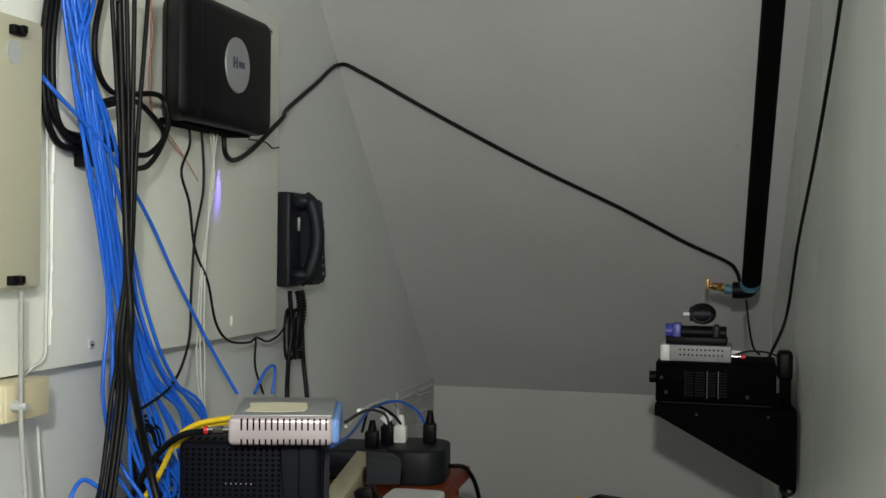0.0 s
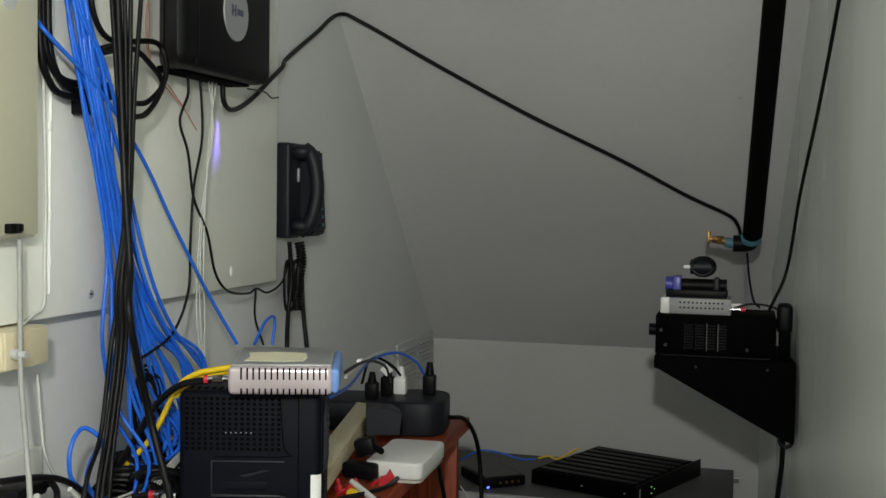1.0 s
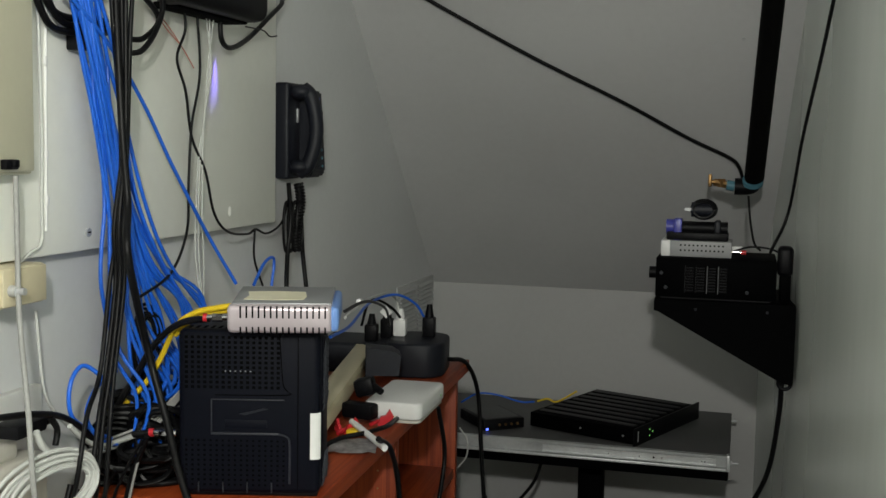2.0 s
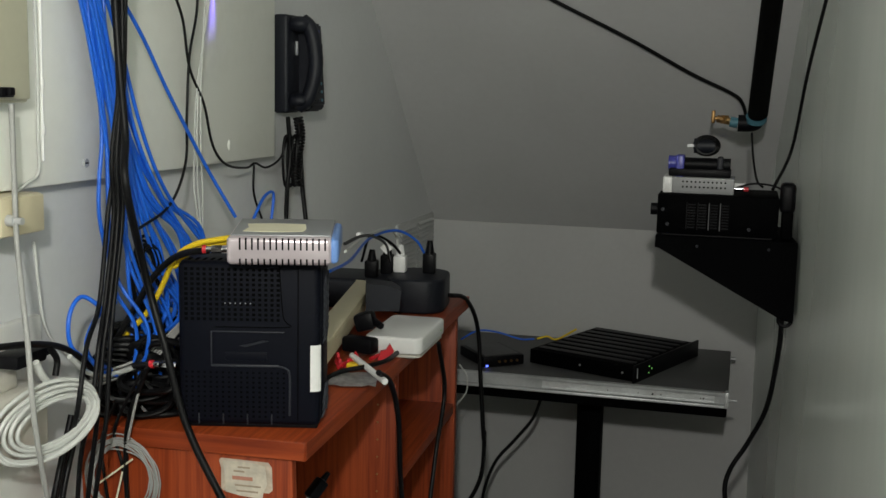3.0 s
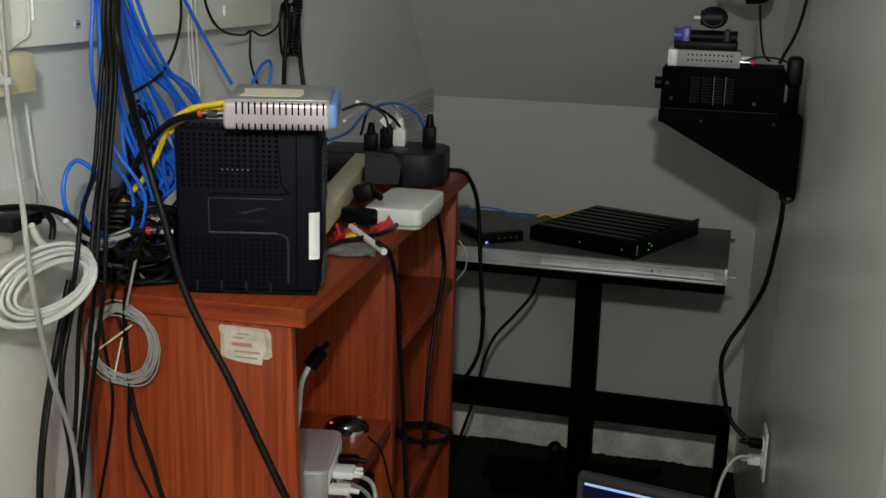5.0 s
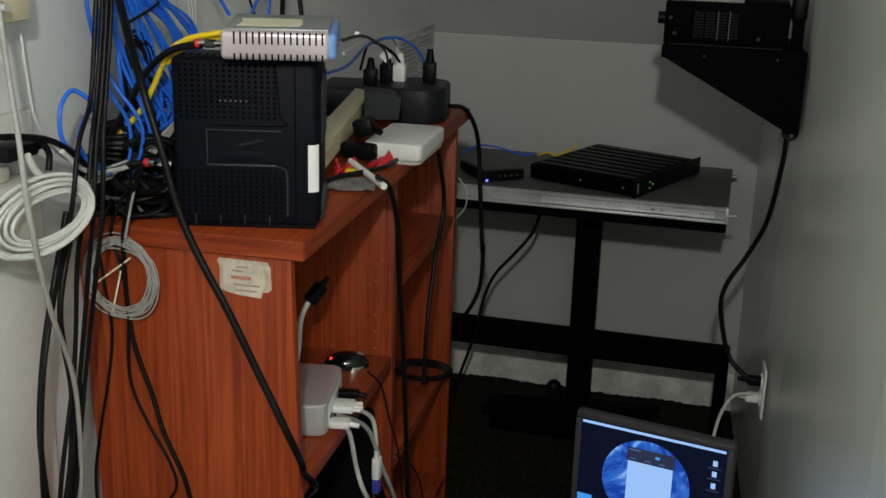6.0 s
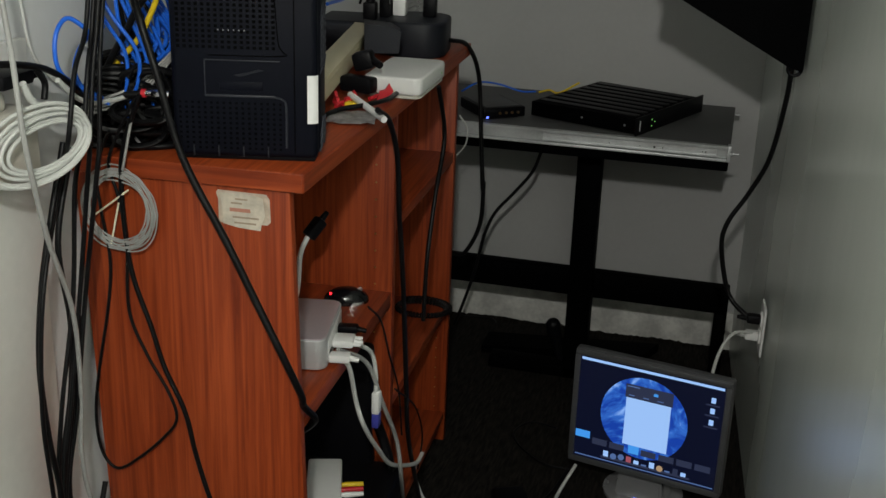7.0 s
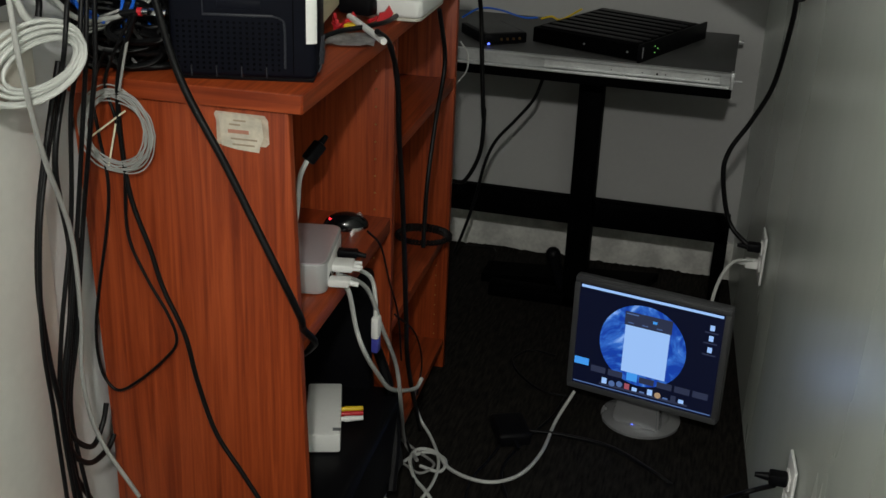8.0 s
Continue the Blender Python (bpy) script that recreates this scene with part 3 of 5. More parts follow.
mm = thing("mini_computer", MINI, "square aluminium mini computer with a white port side", "computer")
part("case", block(-0.172, 0.0, 0.0, 0.174, 0.002, 0.0530, 0.018, 0.002), M_ALU, mm)
part("lid", block(-0.169, -0.003, 0.003, 0.171, 0.0528, 0.0542, 0.016, 0.0004), M_SILVER, mm)
part("foot", block(-0.162, -0.010, 0.010, 0.164, 0.0, 0.0025, 0.012, 0.0006), M_RUBBER, mm)
part("port_panel", box(B(), -0.004, 0.0012, 0.020, 0.156, 0.008, 0.046, 0.002), M_WHITE, mm)
for k in range(4):
    part("port", box(B(), 0.0005, 0.0018, 0.030 + 0.028 * k, 0.046 + 0.028 * k, 0.014, 0.024), M_DARK, mm)
ms = thing("computer_mouse", CAB @ pose(-0.084, 0.470, SHELF, 0, 0, 20), "glossy black optical mouse with a glowing red sensor", "mouse")
bm = ball(B(), (0, 0, 0.004), 1, (0.042, 0.026, 0.026))
bmesh.ops.bisect_plane(bm, geom=bm.verts[:] + bm.edges[:] + bm.faces[:], plane_co=(0, 0, 0.001), plane_no=(0, 0, -1), clear_outer=True)
part("shell", bm, M_GLOSS_BLACK, ms)
part("base_rim", rod(B(), (0.012, 0, 0.0), (0.012, 0, 0.007), 0.0262, 0.0250, 24), M_CHROME, ms, "chromed rim")
part("sensor_light", box(B(), -0.031, -0.025, -0.010, -0.003, 0.016, 0.0215, 0.001), M_RED_LED, ms)
part("wheel", rod(B(), (0.024, -0.003, 0.024), (0.024, 0.003, 0.024), 0.006, seg=14), M_CHROME, ms)

wc = thing("video_converter", pose(-0.603, 1.662, 0.262, 0, 0, 19), "white video converter box with coloured plugs", "electronics")
part("case", box(B(), -0.064, 0.0, 0.0, 0.182, 0.0, 0.038, 0.004), M_WHITE, wc)
part("button", box(B(), -0.014, 0.0008, 0.012, 0.022, 0.0375, 0.0388), M_DARK_SILVER, wc)
for k, (mt, nm) in enumerate(((M_WHITE, "white_plug"), (M_RED, "red_plug"), (M_YELLOW, "yellow_plug"))):
    bm = rod(B(), (0.0, 0.078 + 0.017 * k, 0.022), (0.008, 0.078 + 0.017 * k, 0.022), 0.0045)
    rod(bm, (0.006, 0.078 + 0.017 * k, 0.022), (0.040, 0.082 + 0.017 * k, 0.022), 0.0058, 0.0042, 12)
    part(nm, bm, mt, wc)
bb = thing("black_bag", CAB @ pose(-0.03, 0.235, 0.08), "slumped black fabric bag filling the lower bay", "bag")
bm = box(B(), -0.26, 0.055, -0.16, 0.285, 0.0, 0.180, 0.02, 4)
bmesh.ops.subdivide_edges(bm, edges=bm.edges[:], cuts=2, use_grid_fill=True)
for v in bm.verts:
    if v.co.z < 0.17:
        v.co.x += 0.012 * noise.noise(v.co * 14)
        v.co.y = min(0.29, v.co.y + 0.008 * noise.noise(v.co * 11 + Vector((3, 1, 2))))
part("body", bm, M_BLACK, bb)
bm = box(B(), -0.26, -0.145, -0.16, 0.285, 0.175, 0.47, 0.03, 4)
bmesh.ops.subdivide_edges(bm, edges=bm.edges[:], cuts=2, use_grid_fill=True)
for v in bm.verts:
    v.co.x = min(-0.14, v.co.x + 0.018 * noise.noise(v.co * 10))
part("upper_fold", bm, M_BLACK, bb)
bm = box(B(), -0.20, -0.01, 0.255, 0.285, 0.17, 0.43, 0.010, 3)
bmesh.ops.subdivide_edges(bm, edges=bm.edges[:], cuts=2, use_grid_fill=True)
for v in bm.verts:
    v.co.x += 0.008 * noise.noise(v.co * 12)
part("side_fold", bm, M_BLACK, bb)
part("strap", tube(B(), [(-0.08, 0.27, 0.36), (0.0, 0.27, 0.26), (0.05, 0.23, 0.12), (0.062, 0.16, 0.02)], 0.010, 8, 5), M_BLACK, bb)

# ---------------- the table ----------------
tb = thing("table", pose(0, 0, 0), "grey-topped table with an aluminium edge rail and black steel frame", "table")
TY0, TY1, TX0, TX1 = 2.775, 3.225, -0.895, -0.022
part("tabletop", box(B(), TX0, TX1, TY0, TY1, 0.732, 0.75, 0.002), M_TABLE, tb)
part("underframe", box(B(), TX0, TX1, TY0 + 0.002, TY1, 0.683, 0.731, 0.004), M_BLACK_METAL, tb)
rail = part("slide_rail", prism(B(), [(TY0 - 0.016, 0.749), (TY0 - 0.001, 0.749), (TY0 - 0.001, 0.714), (TY0 - 0.018, 0.714), (TY0 - 0.018, 0.719), (TY0 - 0.007, 0.720), (TY0 - 0.007, 0.7425), (TY0 - 0.016, 0.7425)], "x", TX0, TX1 - 0.006), M_RAIL, tb, "dull steel drawer slide along the edge")
part("rail_lip", box(B(), TX0, TX1 - 0.006, TY0 - 0.0205, TY0 - 0.0182, 0.7125, 0.7185, 0.0008), M_RAIL_BRIGHT, rail)
part("inner_slide", prism(B(), [(TY0 - 0.009, 0.739), (TY0 - 0.0072, 0.739), (TY0 - 0.0072, 0.7215), (TY0 - 0.015, 0.7215), (TY0 - 0.015, 0.7235), (TY0 - 0.009, 0.7245)], "x", -0.475, TX1 - 0.030), M_RAIL_BRIGHT, rail, "brighter inner slide")
for x, r in ((-0.31, 0.0012), (-0.235, 0.0012), (-0.200, 0.0026), (-0.180, 0.0013), (-0.085, 0.0014), (-0.078, 0.0018)):
    part("rivet", rod(B(), (x, TY0 - 0.0100, 0.730), (x, TY0 - 0.0088, 0.730), r, seg=10), M_DARK, rail)
part("rail_end", box(B(), TX1 - 0.0055, TX1 + 0.003, TY0 - 0.021, TY0 + 0.004, 0.712, 0.752, 0.002), M_RAIL_BRIGHT, tb)
bm = rod(B(), (TX1, TY0 - 0.004, 0.730), (TX1 + 0.022, TY0 - 0.004, 0.730), 0.0035)
rod(bm, (TX1 + 0.003, TY0 - 0.004, 0.730), (TX1 + 0.008, TY0 - 0.004, 0.730), 0.007, seg=6)
part("bolt", bm, M_STEEL, tb)
bm = rod(B(), (TX1, TY1 - 0.03, 0.735), (TX1 + 0.014, TY1 - 0.03, 0.735), 0.005)
part("bolt", bm, M_STEEL, tb)
part("column", box(B(), -0.407, -0.343, 2.93, 2.99, 0.0, 0.69, 0.004), M_BLACK_METAL, tb)
part("crossbar", box(B(), -0.90, 0.022, 2.985, 3.025, 0.230, 0.306, 0.004), M_BLACK_METAL, tb)
part("leg", box(B(), -0.012, 0.022, 2.96, 3.03, 0.0, 0.24, 0.003), M_BLACK_METAL, tb)
part("foot", box(B(), -0.62, -0.12, 2.93, 2.99, 0.0, 0.035, 0.006), M_BLACK_METAL, tb)
bm = rod(B(), (-0.415, 2.95, 0.05), (-0.440, 2.94, 0.15), 0.012, 0.020)
ball(bm, (-0.441, 2.94, 0.152), 0.021)
part("tilt_lever", bm, M_BLACK, tb)

# rack amplifier lying turned on the table
am = thing("rack_amplifier", pose(-0.250, 2.777, 0.75, 0, 0, -21), "flat black rack amplifier with a finned lid", "amplifier")
AW, AD, AH = 0.300, 0.362, 0.041
part("case", box(B(), -AW, 0, 0, AD, 0.004, AH, 0.002), M_BLACK_METAL, am)
for k in range(8):
    part("fin", box(B(), -AW + 0.012, -0.012, 0.018 + 0.0424 * k, 0.044 + 0.0424 * k, AH - 0.001, AH + 0.0030, 0.0008), M_BLACK, am)
part("front_plate", box(B(), 0.0, 0.005, -0.006, AD + 0.02, 0.0, AH + 0.004, 0.001), M_BLACK, am)
part("handle_mark", box(B(), 0.0048, 0.0058, 0.010, 0.014, 0.010, 0.036), M_GREY_PLASTIC, am)
for k in range(3):
    part("indicator", box(B(), 0.0048, 0.0062, 0.075 + 0.016 * (k % 2), 0.0775 + 0.016 * (k % 2), 0.012 + 0.008 * k, 0.0148 + 0.008 * k), M_GREEN_LED, am)
for x in (-0.03, -0.15):
    part("screw", rod(B(), (x, -0.002, 0.022), (x, 0.001, 0.022), 0.0026, seg=10), M_DARK_SILVER, am)
for x, y in ((-0.28, 0.03), (-0.02, 0.03), (-0.28, 0.32), (-0.02, 0.32)):
    part("foot", rod(B(), (x, y, 0.0), (x, y, 0.006), 0.008, seg=12), M_RUBBER, am)

rt = thing("small_decoder", pose(-0.634, 2.792, 0.75, 0, 0, 38), "small black decoder box with a blue light", "electronics")
part("case", box(B(), 0.0, 0.118, 0.0, 0.15, 0.003, 0.030, 0.004), M_BLACK, rt)
part("lid", box(B(), 0.010, 0.108, 0.01, 0.14, 0.0295, 0.0315, 0.001), M_TABLE, rt)
part("power_light", box(B(), 0.008, 0.014, -0.001, 0.002, 0.004, 0.009), M_BLUE_LED, rt)
for k in range(4):
    part("jack", rod(B(), (0.045 + 0.017 * k, -0.004, 0.016), (0.045 + 0.017 * k, 0.002, 0.016), 0.0034, seg=12), M_BRASS, rt)
part("foot", box(B(), 0.01, 0.10, 0.01, 0.13, 0.0, 0.005), M_RUBBER, rt)

# ---------------- wall shelf with the receiver ----------------
BY = 2.43
br = thing("wall_shelf", pose(0, 0, 0), "black steel wall shelf with triangular side brackets", "shelf")
XR = right_x(BY)


def gusset(y):
    x1 = right_x(y) - 0.002
    bm = prism(B(), [(-0.187, 1.158), (x1, 1.158), (x1, 0.995), (x1 - 0.03, 1.005), (-0.178, 1.138), (-0.187, 1.140)], "y", y, y + 0.004)
    return part("side_bracket", bm, M_BLACK_METAL, br)


gusset(BY)
gusset(BY + 0.27)
part("shelf_board", prism(B(), [(-0.187, BY + 0.001), (right_x(BY) - 0.002, BY + 0.001), (right_x(BY + 0.28) - 0.002, BY + 0.28), (-0.187, BY + 0.28)], "z", 1.158, 1.164), M_BLACK_METAL, br)
part("back_plate", prism(B(), [(right_x(BY) - 0.006, BY + 0.004), (right_x(BY) - 0.001, BY + 0.004), (right_x(BY + 0.27) - 0.001, BY + 0.27), (right_x(BY + 0.27) - 0.006, BY + 0.27)], "z", 1.0, 1.158), M_BLACK_METAL, br)
for x, z in ((0.045, 1.147), (-0.10, 1.146)):
    part("rivet", rod(B(), (x, BY - 0.002, z), (x, BY, z), 0.0032, seg=10), M_BLACK_SOFT, br)

part("cord_eye", tube(B(), [(right_x(BY) - 0.018 + 0.013 * math.cos(a * 0.7), BY + 0.01, 1.0 + 0.013 * math.sin(a * 0.7)) for a in range(10)], 0.004, 8, 3), M_BLACK, br)
rc = thing("receiver", pose(-0.187, BY + 0.02, 1.164), "black metal audio receiver on the wall shelf", "receiver")
RW, RH, RD = 0.248, 0.088, 0.20
part("case", box(B(), 0, RW, 0, RD, 0.004, RH, 0.003), M_BLACK_METAL, rc)
for k in range(4):
    g = part("grille", box(B(), 0.062 + 0.023 * k, 0.080 + 0.023 * k, -0.001, 0.002, 0.016, 0.070), M_DARK, rc)
    for j in range(9):
        part("louvre", box(B(), 0.063 + 0.023 * k, 0.079 + 0.023 * k, -0.002, 0.0, 0.018 + 0.006 * j, 0.0205 + 0.006 * j), M_BLACK, g)
    part("rib", box(B(), 0.0605 + 0.023 * k, 0.062 + 0.023 * k, -0.003, 0.001, 0.014, 0.072), M_BEZEL if k > 1 else M_BLACK, rc)
part("knob", rod(B(), (-0.017, 0.05, 0.05), (0.0, 0.05, 0.05), 0.013, seg=20), M_BLACK, rc)
for x, z in ((0.012, 0.055), (0.022, 0.024), (0.19, 0.02)):
    part("screw", rod(B(), (x, -0.0025, z), (x, 0, z), 0.004, seg=10), M_BLACK_SOFT, rc)
part("foot", box(B(), 0.01, RW - 0.01, 0.01, RD - 0.01, 0, 0.006), M_RUBBER, rc)

sp = thing("power_brick", pose(0.082, BY + 0.045, 1.164), "black power brick standing by the receiver", "adapter")
part("body", box(B(), -0.020, 0.012, -0.01, 0.04, 0.055, 0.118, 0.010, 3), M_BLACK, sp)
part("lower_body", box(B(), -0.014, 0.009, -0.004, 0.04, 0.0, 0.060, 0.004), M_BLACK_METAL, sp)

wx = thing("network_switch", pose(-0.178, BY + 0.05, 1.252), "white metal network switch with ventilation holes", "electronics")
part("case", box(B(), 0, 0.146, 0, 0.10, 0.0, 0.034, 0.002), M_SWITCH, wx)
bm = rod(B(), (0.146, 0.02, 0.012), (0.166, 0.02, 0.012), 0.004)
part("coaxial_plug", bm, M_CHROME, wx)
part("plug_ring", rod(B(), (0.166, 0.02, 0.012), (0.176, 0.02, 0.012), 0.005), M_RED, wx, "red plug ring")
part("white_plug", box(B(), 0.144, 0.168, 0.05, 0.062, 0.012, 0.022, 0.002), M_WHITE, wx)
part("front_trim", box(B(), -0.002, 0.018, -0.002, 0.10, 0.0, 0.0345, 0.003), M_WHITE, wx)
for k in range(11):
    for j in range(2):
        part("hole", rod(B(), (0.040 + 0.0088 * k, -0.0006, 0.014 + 0.011 * j), (0.040 + 0.0088 * k, 0.001, 0.014 + 0.011 * j), 0.0021, seg=8), M_DARK, wx)

cy = thing("black_flashlight_dock", pose(-0.170, BY + 0.075, 1.286), "black cylinder on a dock with violet end clip", "electronics")
part("dock", box(B(), 0.0, 0.13, -0.012, 0.05, 0.0, 0.018, 0.004), M_BLACK, cy)
part("barrel", rod(B(), (0.018, 0.014, 0.026), (0.128, 0.014, 0.026), 0.0145, seg=24), M_BLACK, cy)
bm = rod(B(), (-0.002, 0.014, 0.027), (0.03, 0.014, 0.027), 0.0165, seg=24)
box(bm, 0.014, 0.032, -0.010, 0.034, -0.002, 0.046, 0.003)
part("end_clip", bm, M_VIOLET, cy, "violet plastic end clip")
part("clip", box(B(), 0.100, 0.113, -0.006, 0.034, 0.0, 0.044, 0.004), M_BLACK_SOFT, cy)
pg = thing("mains_adapter", pose(-0.098, BY + 0.085, 1.330), "round black mains adapter with coiled cord and prongs", "adapter")
bm = rod(B(), (-0.022, 0.0, 0.022), (0.022, 0.0, 0.022), 0.016, seg=20)
part("body", bm, M_BLACK_SOFT, pg)
bm = B()
for k in range(4):
    ring = [(0.004 + 0.003 * math.sin(k), 0.002 * k, 0.023)]
    tube(bm, [(0.004 + (0.021 + 0.002 * k) * math.cos(a), -0.014 + 0.008 * k, 0.0225 + (0.017 + 0.0012 * k) * math.sin(a)) for a in [i * math.pi / 8 for i in range(17)]], 0.0026, 6, 2)
part("coiled_cord", bm, M_RUBBER, pg)
bm = box(B(), -0.036, -0.020, -0.006, -0.004, 0.019, 0.025)
box(bm, -0.036, -0.020, 0.006, 0.008, 0.019, 0.025)
part("prong", bm, M_STEEL, pg)

# ---------------- insulated pipe with its valve ----------------
pp = thing("insulated_pipe", pose(0, 0, 0), "black foam-insulated pipe with a brass drain valve", "pipe")
bm = rod(B(), (0.009, 2.72, 1.42), (0.080, 1.715, 2.60), 0.0225, seg=24)
part("insulation", bm, M_FOAM, pp)
bm = tube(B(), [(0.007, 2.722, 1.425), (0.006, 2.735, 1.404), (-0.004, 2.740, 1.398), (-0.022, 2.74, 1.397), (-0.034, 2.74, 1.397)], 0.0195, 16, 4)
part("elbow", bm, M_BLACK, pp)
part("paint_ring", rod(B(), (0.0065, 2.727, 1.414), (0.006, 2.733, 1.406), 0.0238, seg=24), M_TEAL, pp, "teal painted collar")
part("teal_neck", rod(B(), (-0.034, 2.74, 1.397), (-0.052, 2.74, 1.400), 0.012, seg=12), M_TEAL, pp)
bm = rod(B(), (-0.050, 2.74, 1.400), (-0.082, 2.74, 1.406), 0.0085, seg=8)
rod(bm, (-0.064, 2.74, 1.395), (-0.064, 2.74, 1.414), 0.010, seg=6)
box(bm, -0.094, -0.086, 2.72, 2.76, 1.395, 1.425, 0.003)
rod(bm, (-0.095, 2.74, 1.407), (-0.078, 2.74, 1.406), 0.005, seg=10)
part("valve", bm, M_BRASS, pp, "worn brass valve")

# ---------------- monitor on the floor ----------------
mo = thing("monitor", pose(-0.126, 2.305, 0.0, 0, 0, -11.3), "grey flat-panel monitor standing switched on on the carpet", "monitor")
W2, Z0, Z1 = 0.176, 0.087, 0.368
bm = box(B(), -W2, W2, 0.0, 0.028, Z0, Z1, 0.007, 3)
part("housing", bm, M_BEZEL, mo)
FR = 0.0145
bm = box(B(), -W2 + 0.003, W2 - 0.003, -0.004, 0.004, Z1 - FR, Z1 - 0.002, 0.002)
box(bm, -W2 + 0.003, W2 - 0.003, -0.004, 0.004, Z0 + 0.002, Z0 + FR + 0.002, 0.002)
box(bm, -W2 + 0.002, -W2 + FR, -0.004, 0.004, Z0 + FR, Z1 - FR, 0.001)
box(bm, W2 - FR, W2 - 0.002, -0.004, 0.004, Z0 + FR, Z1 - FR, 0.001)
part("bezel", bm, M_BEZEL, mo)
part("back_cover", box(B(), -0.12, 0.12, 0.026, 0.055, 0.11, 0.33, 0.012, 3), M_BLACK, mo)
M_SCREEN = glowing("screen_black", (0.0012, 0.0028, 0.016), 1.0)
M_EARTH = bpy.data.materials.new("screen_globe")
M_EARTH.use_nodes = True
nt = M_EARTH.node_tree
b = nt.nodes["Principled BSDF"]
b.inputs["Base Color"].default_value = (0.01, 0.01, 0.02, 1)
b.inputs["Specular IOR Level"].default_value = 0.12
tcn = nt.nodes.new("ShaderNodeTexCoord")
nz = nt.nodes.new("ShaderNodeTexNoise")
nz.inputs["Scale"].default_value, nz.inputs["Detail"].default_value, nz.inputs["Distortion"].default_value = 11, 7, 3.2
nt.links.new(tcn.outputs["Object"], nz.inputs["Vector"])
rp = nt.nodes.new("ShaderNodeValToRGB")
rp.color_ramp.elements[0].position, rp.color_ramp.elements[0].color = 0.44, (0.006, 0.045, 0.34, 1)
rp.color_ramp.elements[1].position, rp.color_ramp.elements[1].color = 0.74, (0.26, 0.46, 0.90, 1)
mid_blue = rp.color_ramp.elements.new(0.58)
mid_blue.color = (0.03, 0.14, 0.55, 1)
nt.links.new(nz.outputs["Fac"], rp.inputs["Fac"])
nt.links.new(rp.outputs["Color"], b.inputs["Emission Color"])
b.inputs["Emission Strength"].default_value = 1.1
M_GLOW_WHITE = glowing("screen_white", (0.34, 0.56, 0.98), 1.0)
M_GLOW_GREY = glowing("screen_grey", (0.020, 0.026, 0.055), 1.2)
M_GLOW_BLUE = glowing("screen_blue", (0.06, 0.35, 0.95), 0.9)
sx0, sx1, sz0, sz1 = -W2 + FR, W2 - FR, Z0 + FR + 0.002, Z1 - FR
scr = part("screen", box(B(), sx0, sx1, -0.0015, 0.001, sz0, sz1), M_SCREEN, mo, "lit screen showing a desktop with a globe")


def on_screen(name, u0, u1, v0, v1, mat, lift=0.0):
    """A flat piece of the picture; u across, v down, from 0 to 1."""
    w, h = sx1 - sx0, sz1 - sz0
    return part(name, box(B(), sx0 + u0 * w, sx0 + u1 * w, -0.0022 - lift, -0.0016, sz1 - v1 * h, sz1 - v0 * h), mat, scr)


w, h = sx1 - sx0, sz1 - sz0
bm = rod(B(), (sx0 + 0.475 * w, -0.0021, sz1 - 0.48 * h), (sx0 + 0.475 * w, -0.0016, sz1 - 0.48 * h), 0.098, seg=48)
part("globe", bm, M_EARTH, scr)
on_screen("menu_bar", 0.01, 0.99, 0.012, 0.036, M_GLOW_WHITE)
on_screen("window", 0.345, 0.655, 0.30, 0.76, M_GLOW_WHITE, 0.0004)
on_screen("window_bar", 0.335, 0.665, 0.17, 0.30, M_GLOW_GREY, 0.0004)
on_screen("window_button", 0.53, 0.56, 0.21, 0.235, M_GLOW_BLUE, 0.0008)
for k, v in enumerate((0.12, 0.22, 0.33)):
    on_screen("icon", 0.912, 0.942, v, v + 0.050, M_GLOW_WHITE)
    on_screen("icon_caption", 0.88, 0.97, v + 0.066, v + 0.078, M_GLOW_GREY)
on_screen("thumbnail", 0.005, 0.11, 0.73, 0.80, M_GLOW_BLUE)
on_screen("thumbnail", 0.39, 0.465, 0.76, 0.84, M_GLOW_BLUE, 0.0006)
for k in range(6):
    on_screen("taskbar_tile", 0.13 + 0.125 * k + (0.1 if k > 1 else 0), 0.235 + 0.125 * k + (0.1 if k > 1 else 0), 0.78, 0.84, M_GLOW_GREY, 0.0004)
M_GLOW_DIM = glowing("screen_dim_blue", (0.10, 0.18, 0.42), 0.8)
M_GLOW_RED = glowing("screen_red", (0.42, 0.10, 0.14), 0.8)
M_GLOW_AMBER = glowing("screen_amber", (0.50, 0.34, 0.20), 0.8)
for k, mt in enumerate((M_GLOW_WHITE, M_GLOW_DIM, M_GLOW_DIM, M_GLOW_RED, M_GLOW_WHITE, M_GLOW_DIM, M_GLOW_WHITE, M_GLOW_AMBER, M_GLOW_DIM, M_GLOW_GREY, M_GLOW_WHITE)):
    cx, cz = sx0 + (0.235 + 0.055 * k) * w, sz1 - (0.905 + 0.012 * (k % 2)) * h
    if k in (1, 2, 7):
        part("dock_icon", rod(B(), (cx, -0.0026, cz), (cx, -0.0018, cz), 0.0072, seg=16), mt, scr)
    else:
        on_screen("dock_icon", 0.217 + 0.055 * k, 0.252 + 0.055 * k, 0.880 + 0.02 * (k % 3), 0.935, mt, 0.0004)
on_screen("dock_shelf", 0.20, 0.83, 0.935, 0.955, M_GLOW_GREY, 0.0002)
for k in range(3):
    on_screen("window_column", 0.36 + 0.10 * k, 0.40 + 0.10 * k, 0.270, 0.278, M_GLOW_DIM, 0.0008)
on_screen("window_title", 0.345, 0.43, 0.185, 0.195, M_GLOW_DIM, 0.0008)
on_screen("bottom_strip", 0.01, 0.99, 0.972, 0.982, M_GLOW_DIM)
